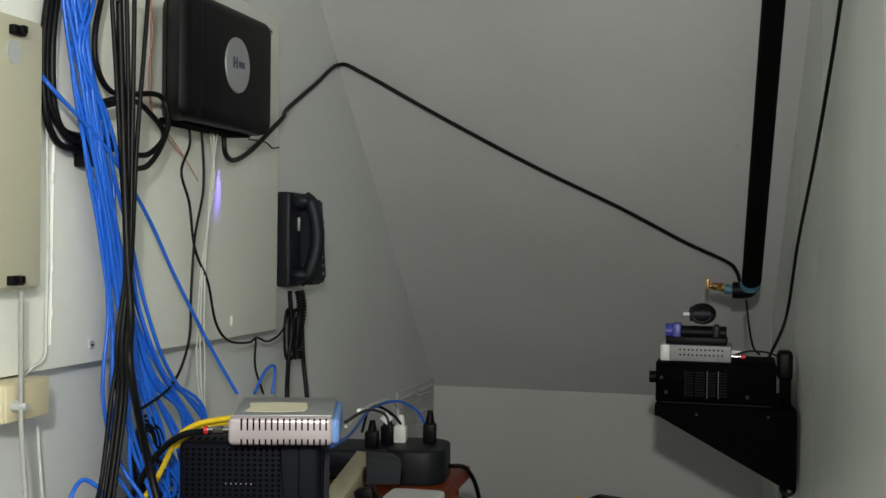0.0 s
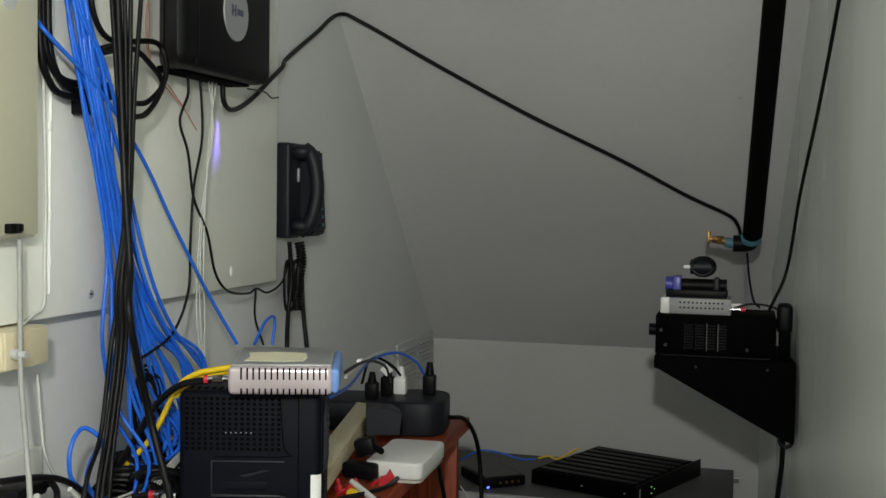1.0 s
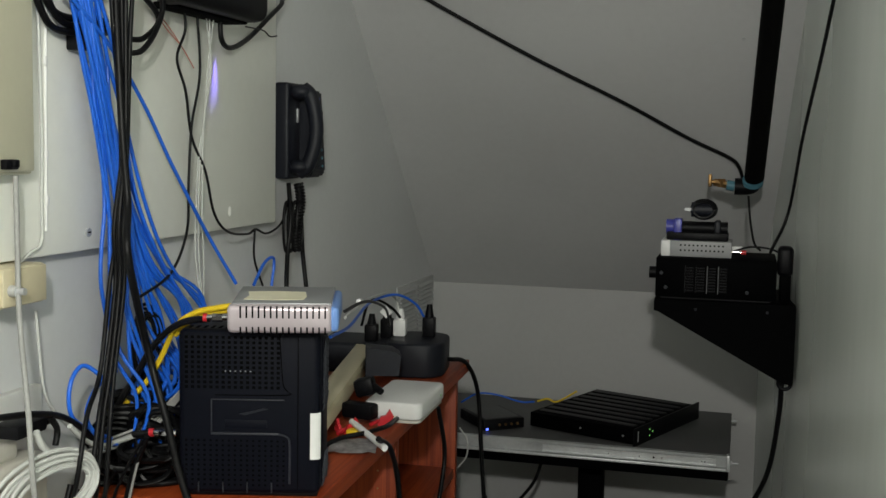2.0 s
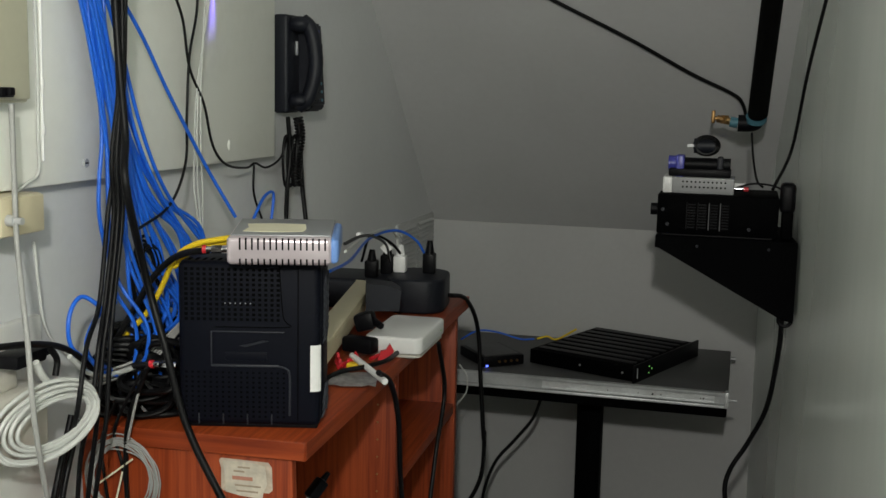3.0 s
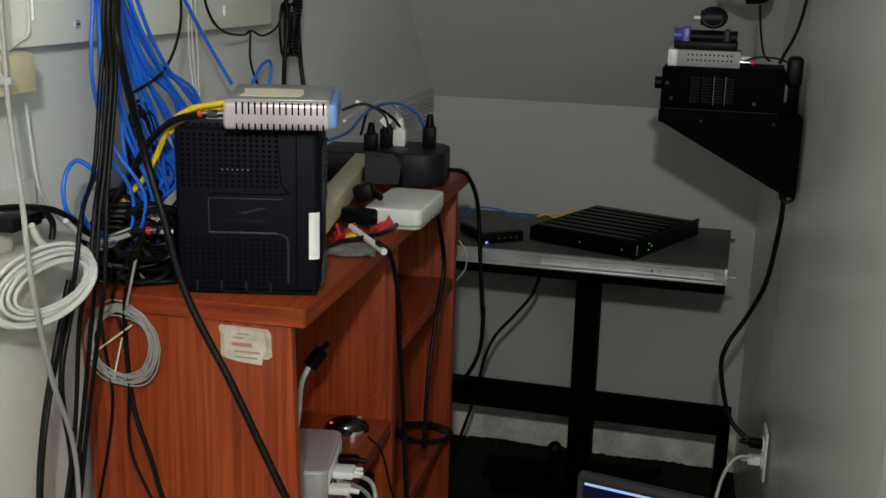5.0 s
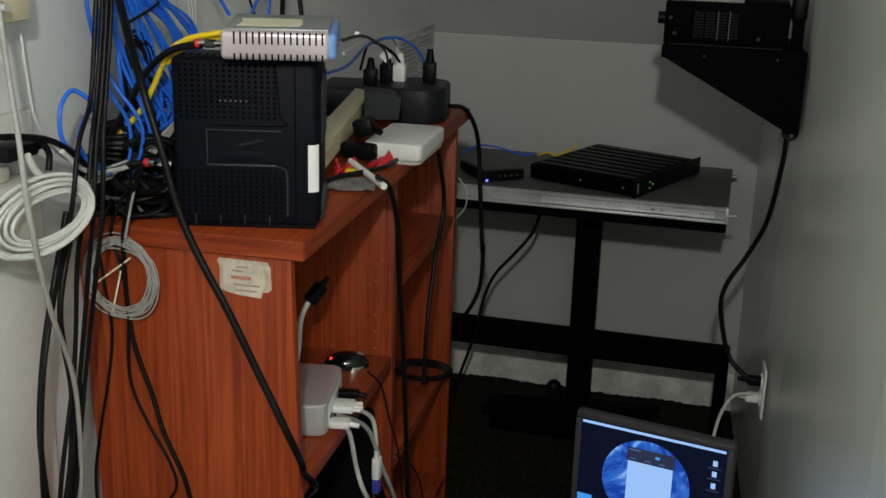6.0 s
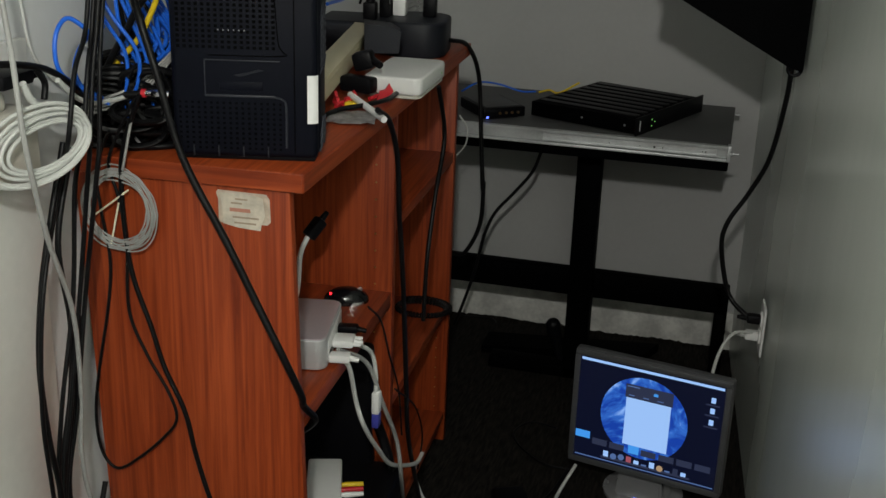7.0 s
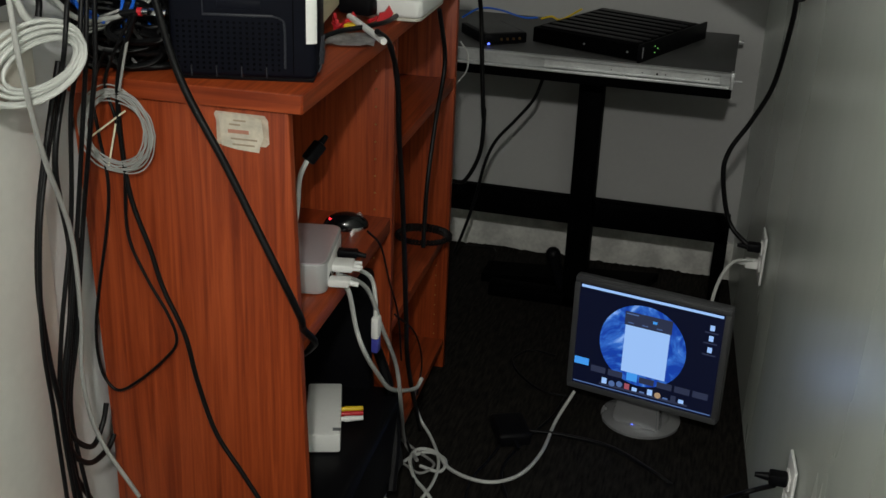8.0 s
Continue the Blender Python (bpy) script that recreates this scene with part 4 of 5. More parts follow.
part("power_light", rod(B(), (-0.018, 0.036, 0.006), (-0.018, 0.036, 0.0165), 0.0062, seg=14), M_BLUE_LED, mo)
bm = rod(B(), (-0.016, 0.090, 0.0), (-0.016, 0.090, 0.006), 0.092, 0.092, 48)
rod(bm, (-0.016, 0.090, 0.006), (-0.016, 0.090, 0.010), 0.092, 0.084, 48)
rod(bm, (-0.016, 0.090, 0.007), (-0.016, 0.090, 0.014), 0.070, 0.062, 48)
part("base", bm, M_STAND, mo, "round silver stand base")
bm = prism(B(), [(-0.067, 0.010), (0.043, 0.010), (0.036, 0.115), (-0.056, 0.115)], "y", 0.030, 0.066)
bmesh.ops.bevel(bm, geom=bm.edges[:], offset=0.005, segments=2, affect="EDGES")
part("stand_neck", bm, M_STAND, mo)


# ---------------- outlets on the east wall ----------------
def outlet(y, z, label):
    a = math.degrees(math.atan(0.0798))
    o = thing("wall_outlet", pose(right_x(y), y, z, 0, 0, a), label, "outlet", "outlets on the wall")
    part("cover_plate", box(B(), -0.006, 0.0, -0.036, 0.036, -0.058, 0.058, 0.003), M_WHITE, o)
    for dz in (-0.02, 0.02):
        part("socket", box(B(), -0.008, -0.005, -0.016, 0.016, dz - 0.014, dz + 0.014, 0.004), M_WHITE, o)
    return o


outlet(2.50, 0.405, "white double wall outlet with a black and a white plug")
outlet(1.70, 0.325, "white double wall outlet with a black plug")
for y, z, mt, lb in ((2.50, 0.425, M_BLACK, "black plug in the wall outlet"), (2.50, 0.385, M_WHITE, "white plug in the wall outlet"), (1.70, 0.345, M_BLACK, "black plug in the wall outlet")):
    p = thing("power_plug", pose(right_x(y) - 0.008, y, z), lb, "plug", "plugs in the wall outlets")
    part("body", box(B(), -0.030, 0.0, -0.012, 0.012, -0.010, 0.010, 0.004), mt, p)
    part("strain_relief", rod(B(), (-0.052, 0, 0), (-0.028, 0, 0), 0.004, 0.0075, 12), mt, p)

# floor clutter
fa = thing("floor_adapter", pose(-0.40, 2.225, 0.0, 0, 0, 25), "black power adapter lying on the carpet", "adapter")
part("body", box(B(), -0.038, 0.038, -0.05, 0.05, 0.0, 0.032, 0.008, 3), M_BLACK, fa)
part("strain_relief", rod(B(), (0, -0.05, 0.015), (0.0, -0.075, 0.012), 0.007, 0.004, 12), M_BLACK, fa)
solid("table_foot_cover", prism(B(), [(-0.66, 3.02), (-0.20, 3.10), (-0.16, 3.20), (-0.66, 3.12)], "z", 0.0, 0.025), M_BLACK_METAL, "flat black plastic strip lying on the carpet", "strip")


# ---------------- cables ----------------
rng = random.Random(7)
# blue bundle: gathered at the top, fanning out towards the bookcase
for k in range(24):
    u = k / 23
    a, b, c = rng.uniform(-0.5, 0.5), rng.uniform(-0.5, 0.5), rng.uniform(-0.5, 0.5)
    dx = 0.012 * rng.random()
    end_y, end_z = 1.385 + 0.24 * u ** 0.8 + 0.03 * a, 1.22 - 0.05 * rng.random() + 0.02 * u
    pts = [
        (-0.862 + dx, 1.270 + 0.058 * u, 1.95),
        (-0.858 + dx, 1.272 + 0.062 * ((u + 0.25 * b) % 1.0) + 0.008 * a, 1.83),
        (-0.855 + dx, 1.293 + 0.052 * ((u + 0.35 * c) % 1.0) + 0.010 * c, 1.745),
        (-0.852 + dx, 1.316 + 0.044 * u + 0.024 * b, 1.669),
        (-0.850 + dx, 1.338 + 0.042 * u + 0.026 * a, 1.595),
        (-0.848 + dx, 1.358 + 0.044 * u + 0.020 * c, 1.518),
        (-0.846 + dx, 1.388 + 0.060 * u + 0.022 * a, 1.40),
        (-0.843 + dx, 1.392 + 0.135 * u + 0.028 * b, 1.30),
        (-0.838 + 0.02 * u, end_y, end_z),
        (-0.84 + 0.05 * rng.random(), end_y + 0.03 + 0.03 * c, 1.12),
        (-0.84 + 0.05 * rng.random(), end_y + 0.05 + 0.04 * a, 1.02 + 0.03 * rng.random()),
    ]
    cable("blue_cable", pts, 0.0028, M_BLUE, "blue network cable in the hanging bundle", "blue network cables")
cable("blue_cable", [(-0.868, 1.253, 1.707), (-0.852, 1.255, 1.688), (-0.838, 1.358, 1.621), (-0.838, 1.463, 1.536), (-0.838, 1.549, 1.444), (-0.830, 1.647, 1.334), (-0.800, 1.689, 1.251)], 0.0029, M_BLUE, "single blue network cable strung across the backboard", "blue network cables")
cable("blue_cable", [(-0.880, 1.931, 1.217), (-0.880, 1.980, 1.254), (-0.880, 2.023, 1.257), (-0.880, 2.013, 1.206)], 0.0030, M_BLUE, "short loop of blue cable by the wall", "blue network cables")
cable("blue_cable", [(-0.810, 1.321, 1.158), (-0.820, 1.311, 1.176), (-0.830, 1.295, 1.187), (-0.830, 1.272, 1.176), (-0.830, 1.263, 1.152), (-0.830, 1.270, 1.125), (-0.830, 1.302, 1.102), (-0.830, 1.361, 1.074)], 0.0030, M_BLUE, "loop of blue network cable at the wall", "blue network cables")
cable("blue_cable", [(-0.820, 1.359, 1.169), (-0.820, 1.310, 1.155), (-0.820, 1.287, 1.122), (-0.820, 1.318, 1.085), (-0.820, 1.358, 1.068)], 0.0030, M_BLUE, "loop of blue network cable at the wall", "blue network cables")
cable("blue_cable", [(-0.855, 1.349, 1.670), (-0.855, 1.366, 1.572), (-0.855, 1.382, 1.479), (-0.850, 1.383, 1.394), (-0.850, 1.374, 1.332), (-0.850, 1.372, 1.286), (-0.850, 1.384, 1.238)], 0.0029, M_BLUE, "blue network cable hanging beside the bundle", "blue network cables")
cable("coaxial_cable", [(-0.870, 1.285, 1.854), (-0.870, 1.267, 1.762), (-0.870, 1.268, 1.697), (-0.870, 1.282, 1.659), (-0.870, 1.320, 1.639), (-0.870, 1.424, 1.643)], 0.0048, M_RUBBER, "thick black coaxial cable bending behind the electrical box", "black cables on the backboard")
cable("coaxial_cable", [(-0.870, 1.297, 1.857), (-0.870, 1.279, 1.765), (-0.870, 1.280, 1.689), (-0.870, 1.294, 1.650), (-0.870, 1.333, 1.629), (-0.870, 1.424, 1.634)], 0.0048, M_RUBBER, "thick black coaxial cable bending behind the electrical box", "black cables on the backboard")
cable("coaxial_cable", [(-0.870, 1.277, 1.852), (-0.870, 1.259, 1.761), (-0.870, 1.261, 1.679), (-0.870, 1.275, 1.641), (-0.870, 1.313, 1.620), (-0.870, 1.424, 1.628)], 0.0048, M_RUBBER, "thick black coaxial cable bending behind the electrical box", "black cables on the backboard")
cable("coaxial_cable", [(-0.850, 1.365, 1.687), (-0.850, 1.449, 1.708), (-0.850, 1.522, 1.714), (-0.840, 1.527, 1.678), (-0.840, 1.506, 1.638), (-0.840, 1.469, 1.608), (-0.840, 1.434, 1.600)], 0.0042, M_RUBBER, "loop of black cable on the backboard", "black cables on the backboard")
cable("coaxial_cable", [(-0.850, 1.369, 1.682), (-0.850, 1.442, 1.698), (-0.850, 1.494, 1.684), (-0.850, 1.533, 1.657), (-0.850, 1.491, 1.627), (-0.850, 1.451, 1.621)], 0.0042, M_RUBBER, "loop of black cable on the backboard", "black cables on the backboard")
cable("coaxial_cable", [(-0.860, 1.382, 1.853), (-0.860, 1.360, 1.779), (-0.860, 1.366, 1.734), (-0.860, 1.399, 1.707), (-0.860, 1.459, 1.707)], 0.0042, M_RUBBER, "black cable curving down the backboard", "black cables on the backboard")
cable("coaxial_cable", [(-0.815, 1.322, 1.845), (-0.815, 1.328, 1.816), (-0.815, 1.351, 1.632), (-0.815, 1.368, 1.480), (-0.815, 1.358, 1.366), (-0.815, 1.337, 1.292), (-0.815, 1.312, 1.177), (-0.800, 1.256, 1.130), (-0.800, 1.231, 1.049), (-0.850, 1.278, 0.972), (-0.840, 1.208, 0.844), (-0.845, 1.192, 0.689), (-0.850, 1.205, 0.560), (-0.850, 1.213, 0.404)], 0.0032, M_RUBBER, "long black coaxial cable hanging to the floor", "black hanging cables")
cable("coaxial_cable", [(-0.810, 1.349, 1.851), (-0.810, 1.356, 1.822), (-0.810, 1.365, 1.633), (-0.810, 1.365, 1.480), (-0.810, 1.341, 1.367), (-0.810, 1.343, 1.292), (-0.810, 1.317, 1.176), (-0.800, 1.284, 1.125), (-0.800, 1.262, 1.040), (-0.830, 1.283, 0.973), (-0.840, 1.273, 0.819), (-0.845, 1.233, 0.669), (-0.850, 1.220, 0.551), (-0.850, 1.232, 0.390)], 0.0032, M_RUBBER, "long black coaxial cable hanging to the floor", "black hanging cables")
cable("coaxial_cable", [(-0.800, 1.353, 1.851), (-0.800, 1.359, 1.822), (-0.800, 1.357, 1.632), (-0.800, 1.354, 1.480), (-0.800, 1.336, 1.368), (-0.800, 1.337, 1.293), (-0.800, 1.312, 1.178), (-0.800, 1.295, 1.122), (-0.800, 1.278, 1.036), (-0.820, 1.295, 0.970), (-0.840, 1.288, 0.813), (-0.845, 1.253, 0.659), (-0.850, 1.233, 0.543), (-0.850, 1.246, 0.381)], 0.0032, M_RUBBER, "long black coaxial cable hanging to the floor", "black hanging cables")
cable("coaxial_cable", [(-0.805, 1.396, 1.861), (-0.805, 1.403, 1.832), (-0.805, 1.378, 1.634), (-0.805, 1.367, 1.480), (-0.805, 1.353, 1.367), (-0.805, 1.356, 1.290), (-0.805, 1.330, 1.174), (-0.800, 1.311, 1.119), (-0.800, 1.299, 1.030), (-0.810, 1.299, 0.971), (-0.840, 1.301, 0.808), (-0.845, 1.268, 0.651), (-0.850, 1.243, 0.537), (-0.850, 1.267, 0.367)], 0.0032, M_RUBBER, "long black coaxial cable hanging to the floor", "black hanging cables")
cable("coaxial_cable", [(-0.820, 1.352, 1.852), (-0.820, 1.361, 1.732), (-0.800, 1.345, 1.503), (-0.790, 1.341, 1.398), (-0.770, 1.307, 1.333), (-0.776, 1.365, 1.202), (-0.747, 1.360, 1.113), (-0.715, 1.360, 1.003), (-0.656, 1.360, 0.893), (-0.614, 1.360, 0.809), (-0.575, 1.360, 0.731), (-0.561, 1.385, 0.667), (-0.566, 1.405, 0.640), (-0.564, 1.445, 0.600), (-0.600, 1.515, 0.545), (-0.660, 1.580, 0.470), (-0.700, 1.600, 0.360)], 0.0052, M_RUBBER, "black cable slung diagonally across the bookcase side", "black hanging cables")
cable("phone_cable", [(-0.860, 1.626, 1.695), (-0.860, 1.633, 1.653), (-0.860, 1.606, 1.607), (-0.860, 1.633, 1.559), (-0.860, 1.653, 1.487), (-0.860, 1.700, 1.431), (-0.860, 1.730, 1.363), (-0.860, 1.780, 1.328), (-0.885, 1.914, 1.313), (-0.885, 1.951, 1.319), (-0.885, 2.003, 1.308), (-0.885, 2.071, 1.324), (-0.885, 2.104, 1.367)], 0.0022, M_RUBBER, "thin black phone cable swagged to the wall phone", "phone cables")
cable("phone_cable", [(-0.860, 1.672, 1.687), (-0.860, 1.681, 1.588), (-0.860, 1.653, 1.505), (-0.860, 1.642, 1.414), (-0.860, 1.636, 1.338), (-0.830, 1.529, 1.284), (-0.830, 1.431, 1.257)], 0.0022, M_RUBBER, "thin black phone cable swagged over the blue bundle", "phone cables")
cable("phone_cable", [(-0.895, 1.968, 1.315), (-0.895, 1.967, 1.262), (-0.895, 2.005, 1.207)], 0.0022, M_RUBBER, "thin black phone cable hanging at the wall", "phone cables")
cable("phone_wire", [(-0.860, 1.703, 1.681), (-0.860, 1.721, 1.600), (-0.860, 1.698, 1.524), (-0.860, 1.676, 1.450), (-0.860, 1.666, 1.358), (-0.860, 1.665, 1.294), (-0.830, 1.626, 1.223)], 0.0013, M_WHITE_CABLE, "thin pale station wire from the phone system", "phone cables")
cable("phone_wire", [(-0.860, 1.715, 1.682), (-0.860, 1.716, 1.599), (-0.860, 1.698, 1.524), (-0.860, 1.682, 1.450), (-0.860, 1.675, 1.358), (-0.860, 1.677, 1.293), (-0.830, 1.630, 1.223)], 0.0013, M_WHITE_CABLE, "thin pale station wire from the phone system", "phone cables")
cable("phone_wire", [(-0.860, 1.731, 1.684), (-0.860, 1.709, 1.599), (-0.860, 1.698, 1.524), (-0.860, 1.690, 1.450), (-0.860, 1.688, 1.357), (-0.860, 1.693, 1.291), (-0.830, 1.634, 1.222)], 0.0013, M_WHITE_CABLE, "thin pale station wire from the phone system", "phone cables")
cable("pair_wire", [(-0.875, 1.525, 1.877), (-0.875, 1.543, 1.813), (-0.875, 1.527, 1.750), (-0.875, 1.542, 1.693), (-0.875, 1.595, 1.655), (-0.875, 1.650, 1.628), (-0.875, 1.690, 1.598)], 0.0009, M_PINK_WIRE, "thin twisted copper-pink wire on the backboard", "phone cables")
cable("pair_wire", [(-0.875, 1.536, 1.880), (-0.875, 1.531, 1.811), (-0.875, 1.539, 1.752), (-0.875, 1.542, 1.693), (-0.875, 1.607, 1.656), (-0.875, 1.650, 1.628), (-0.875, 1.690, 1.598)], 0.0009, M_PINK_WIRE, "thin twisted copper-pink wire on the backboard", "phone cables")
cable("phone_wire", [(-0.870, 1.873, 1.683), (-0.870, 1.947, 1.684), (-0.870, 1.978, 1.676), (-0.870, 2.010, 1.680)], 0.0013, M_RUBBER, "short stiff black wire at the backboard edge", "phone cables")
cable("ceiling_cable", [(-0.860, 1.753, 1.680), (-0.860, 1.760, 1.648), (-0.870, 1.816, 1.641), (-0.880, 1.907, 1.666), (-0.880, 1.995, 1.712), (-0.884, 2.062, 1.744), (-0.902, 2.125, 1.768), (-0.903, 2.283, 1.841), (-0.903, 2.421, 1.903), (-0.852, 2.449, 1.885), (-0.695, 2.542, 1.794), (-0.500, 2.649, 1.688), (-0.296, 2.752, 1.588), (-0.152, 2.831, 1.510), (-0.052, 2.879, 1.463), (-0.027, 2.903, 1.439), (-0.016, 2.940, 1.403)], 0.0045, M_RUBBER, "black coaxial cable stapled across the sloping ceiling")
cable("phone_cable", [(-0.870, 2.070, 1.402), (-0.870, 2.081, 1.329), (-0.870, 2.067, 1.264), (-0.860, 2.038, 1.201), (-0.860, 2.045, 1.156)], 0.0048, M_RUBBER, "black phone cord hanging down from the wall phone", "phone cables")
cable("phone_cable", [(-0.870, 2.123, 1.400), (-0.870, 2.134, 1.326), (-0.870, 2.145, 1.256), (-0.860, 2.140, 1.188), (-0.860, 2.148, 1.141)], 0.0048, M_RUBBER, "black phone cord hanging down from the wall phone", "phone cables")
cable("wall_cable", [(0.141, 1.857, 1.937), (0.138, 1.901, 1.894), (0.130, 1.998, 1.801), (0.116, 2.173, 1.663), (0.098, 2.403, 1.509), (0.083, 2.582, 1.348), (0.047, 2.500, 1.266)], 0.0036, M_RUBBER, "black cable running down the side wall to the receiver")
cable("receiver_cable", [(-0.002, 2.700, 1.376), (0.004, 2.620, 1.325), (0.014, 2.550, 1.281), (0.028, 2.540, 1.266)], 0.0026, M_RUBBER, "thin black cable from the pipe to the receiver")
cable("receiver_cable", [(-0.027, 2.510, 1.266), (0.010, 2.510, 1.276), (0.057, 2.510, 1.270), (0.082, 2.510, 1.245)], 0.0022, M_RUBBER, "thin black cable lying on the receiver")
cable("power_cable", [(0.080, 2.440, 0.999), (0.078, 2.460, 0.927), (0.063, 2.500, 0.797), (0.029, 2.520, 0.707), (-0.007, 2.520, 0.638), (-0.014, 2.520, 0.578), (0.012, 2.520, 0.473), (0.053, 2.500, 0.434), (0.075, 2.500, 0.425)], 0.0055, M_RUBBER, "black power cord from the wall shelf to the outlet", "power cords")
cable("white_cable", [(0.075, 2.490, 0.396), (0.036, 2.460, 0.400), (0.011, 2.430, 0.368), (-0.001, 2.380, 0.316), (0.002, 2.370, 0.215)], 0.0038, M_WHITE_CABLE, "white power cord from the outlet to the monitor", "power cords")
cable("power_cable", [(0.135, 1.700, 0.330), (0.111, 1.720, 0.304), (0.078, 1.750, 0.263), (0.032, 2.083, 0.010), (-0.082, 2.174, 0.010), (-0.176, 2.235, 0.010), (-0.280, 2.249, 0.010), (-0.371, 2.243, 0.010)], 0.0042, M_RUBBER, "black power cord trailing over the carpet", "power cords")
cable("yellow_cable", [(-0.676, 1.440, 1.256), (-0.710, 1.440, 1.250), (-0.745, 1.440, 1.241), (-0.774, 1.440, 1.220), (-0.801, 1.450, 1.176), (-0.825, 1.450, 1.137), (-0.859, 1.450, 1.102), (-0.889, 1.460, 1.068)], 0.0042, M_YELLOW, "yellow network cable running into the cable heap")
cable("yellow_cable", [(-0.681, 1.450, 1.248), (-0.719, 1.450, 1.242), (-0.754, 1.450, 1.230), (-0.781, 1.450, 1.206)], 0.0042, M_YELLOW, "yellow network cable running into the cable heap")
cable("coaxial_cable", [(-0.703, 1.400, 1.2405), (-0.722, 1.404, 1.238), (-0.750, 1.415, 1.231), (-0.778, 1.425, 1.216), (-0.805, 1.425, 1.188), (-0.825, 1.425, 1.155), (-0.853, 1.425, 1.112), (-0.872, 1.425, 1.077)], 0.0048, M_RUBBER, "black coaxial cable screwed to the silver box", "black cables on the backboard")
cable("coaxial_cable", [(-0.783, 1.460, 1.079), (-0.808, 1.460, 1.077), (-0.844, 1.460, 1.066), (-0.886, 1.460, 1.048), (-0.906, 1.460, 1.028)], 0.0048, M_RUBBER, "black coaxial cable in the heap", "black cables on the backboard")
cable("thin_cable", [(-0.544, 1.500, 1.246), (-0.589, 1.700, 1.230), (-0.652, 1.950, 1.195), (-0.709, 2.200, 1.144), (-0.752, 2.360, 1.085)], 0.0026, M_RUBBER, "thin black cable with a white tag from the silver box")
cable("thin_cable", [(-0.817, 2.360, 1.081), (-0.792, 2.330, 1.135), (-0.771, 2.330, 1.144), (-0.746, 2.360, 1.123), (-0.732, 2.400, 1.087)], 0.0030, M_RUBBER, "black plug lead arching over the battery backup")
cable("white_cable", [(-0.652, 1.800, 1.188), (-0.716, 2.100, 1.176), (-0.740, 2.300, 1.164), (-0.750, 2.400, 1.137), (-0.747, 2.410, 1.104)], 0.0028, M_WHITE_CABLE, "white lead arching over the battery backup")
cable("blue_cable", [(-0.660, 1.750, 1.162), (-0.697, 1.950, 1.149), (-0.744, 2.200, 1.156), (-0.727, 2.320, 1.159), (-0.700, 2.380, 1.133), (-0.686, 2.410, 1.097)], 0.0029, M_BLUE, "blue lead arching over the battery backup", "blue network cables")
cable("power_cable", [(-0.655, 2.400, 1.012), (-0.626, 2.400, 1.011), (-0.612, 2.500, 0.985), (-0.602, 2.580, 0.904), (-0.590, 2.580, 0.760), (-0.580, 2.580, 0.634), (-0.583, 2.600, 0.642), (-0.585, 2.600, 0.557), (-0.598, 2.600, 0.505), (-0.625, 2.600, 0.458), (-0.657, 2.620, 0.447)], 0.0052, M_RUBBER, "black power cord hanging off the bookcase end", "power cords")
cable("power_cable", [(-0.506, 2.950, 0.647), (-0.528, 2.950, 0.584), (-0.575, 2.950, 0.520), (-0.625, 2.950, 0.457), (-0.653, 2.950, 0.385), (-0.674, 2.950, 0.282), (-0.705, 2.950, 0.175), (-0.735, 2.980, 0.096)], 0.0045, M_RUBBER, "black cord hanging below the table", "power cords")
cable("blue_cable", [(-0.741, 2.980, 0.779), (-0.694, 2.980, 0.807), (-0.639, 2.980, 0.807), (-0.576, 2.980, 0.793), (-0.537, 2.980, 0.796)], 0.0026, M_BLUE, "thin blue lead on the table", "blue network cables")
cable("yellow_cable", [(-0.559, 3.150, 0.759), (-0.530, 3.150, 0.768), (-0.502, 3.150, 0.762), (-0.447, 3.150, 0.796)], 0.0030, M_YELLOW, "short yellow lead behind the amplifier")
cable("white_cable", [(-0.688, 2.756, 0.766), (-0.668, 2.756, 0.736), (-0.669, 2.756, 0.693), (-0.698, 2.756, 0.653)], 0.0020, M_WHITE_CABLE, "thin white wire at the table edge")
cable("power_cable", [(-0.651, 1.676, 0.992), (-0.638, 1.74, 0.996), (-0.605, 1.773, 1.0), (-0.588, 1.832, 0.998), (-0.592, 1.91, 0.994)], 0.0042, M_RUBBER, "black lead lying on the bookcase top", "power cords")
cable("power_cable", [(-0.560, 1.707, 1.010), (-0.560, 1.772, 0.976), (-0.560, 1.819, 0.903), (-0.560, 1.835, 0.800), (-0.560, 1.858, 0.709), (-0.560, 1.880, 0.591), (-0.560, 1.906, 0.428), (-0.560, 1.931, 0.304), (-0.596, 2.165, 0.012)], 0.0048, M_RUBBER, "black cord hanging down the bookcase front", "power cords")
cable("power_cable", [(-0.575, 2.127, 0.967), (-0.575, 2.183, 0.856), (-0.575, 2.129, 0.749), (-0.575, 2.084, 0.640), (-0.575, 2.070, 0.550), (-0.575, 2.066, 0.502)], 0.0045, M_RUBBER, "black cord hanging down the bookcase front", "power cords")
cable("thin_cable", [(-0.560, 1.672, 0.690), (-0.560, 1.742, 0.636), (-0.560, 1.794, 0.549), (-0.560, 1.854, 0.453), (-0.560, 1.883, 0.342)], 0.0018, M_RUBBER, "thin mouse lead falling from the shelf")
cable("thin_cable", [(-0.560, 1.832, 0.464), (-0.560, 1.968, 0.361), (-0.560, 2.030, 0.265), (-0.560, 2.003, 0.199)], 0.0018, M_RUBBER, "thin black lead at the bookcase front")
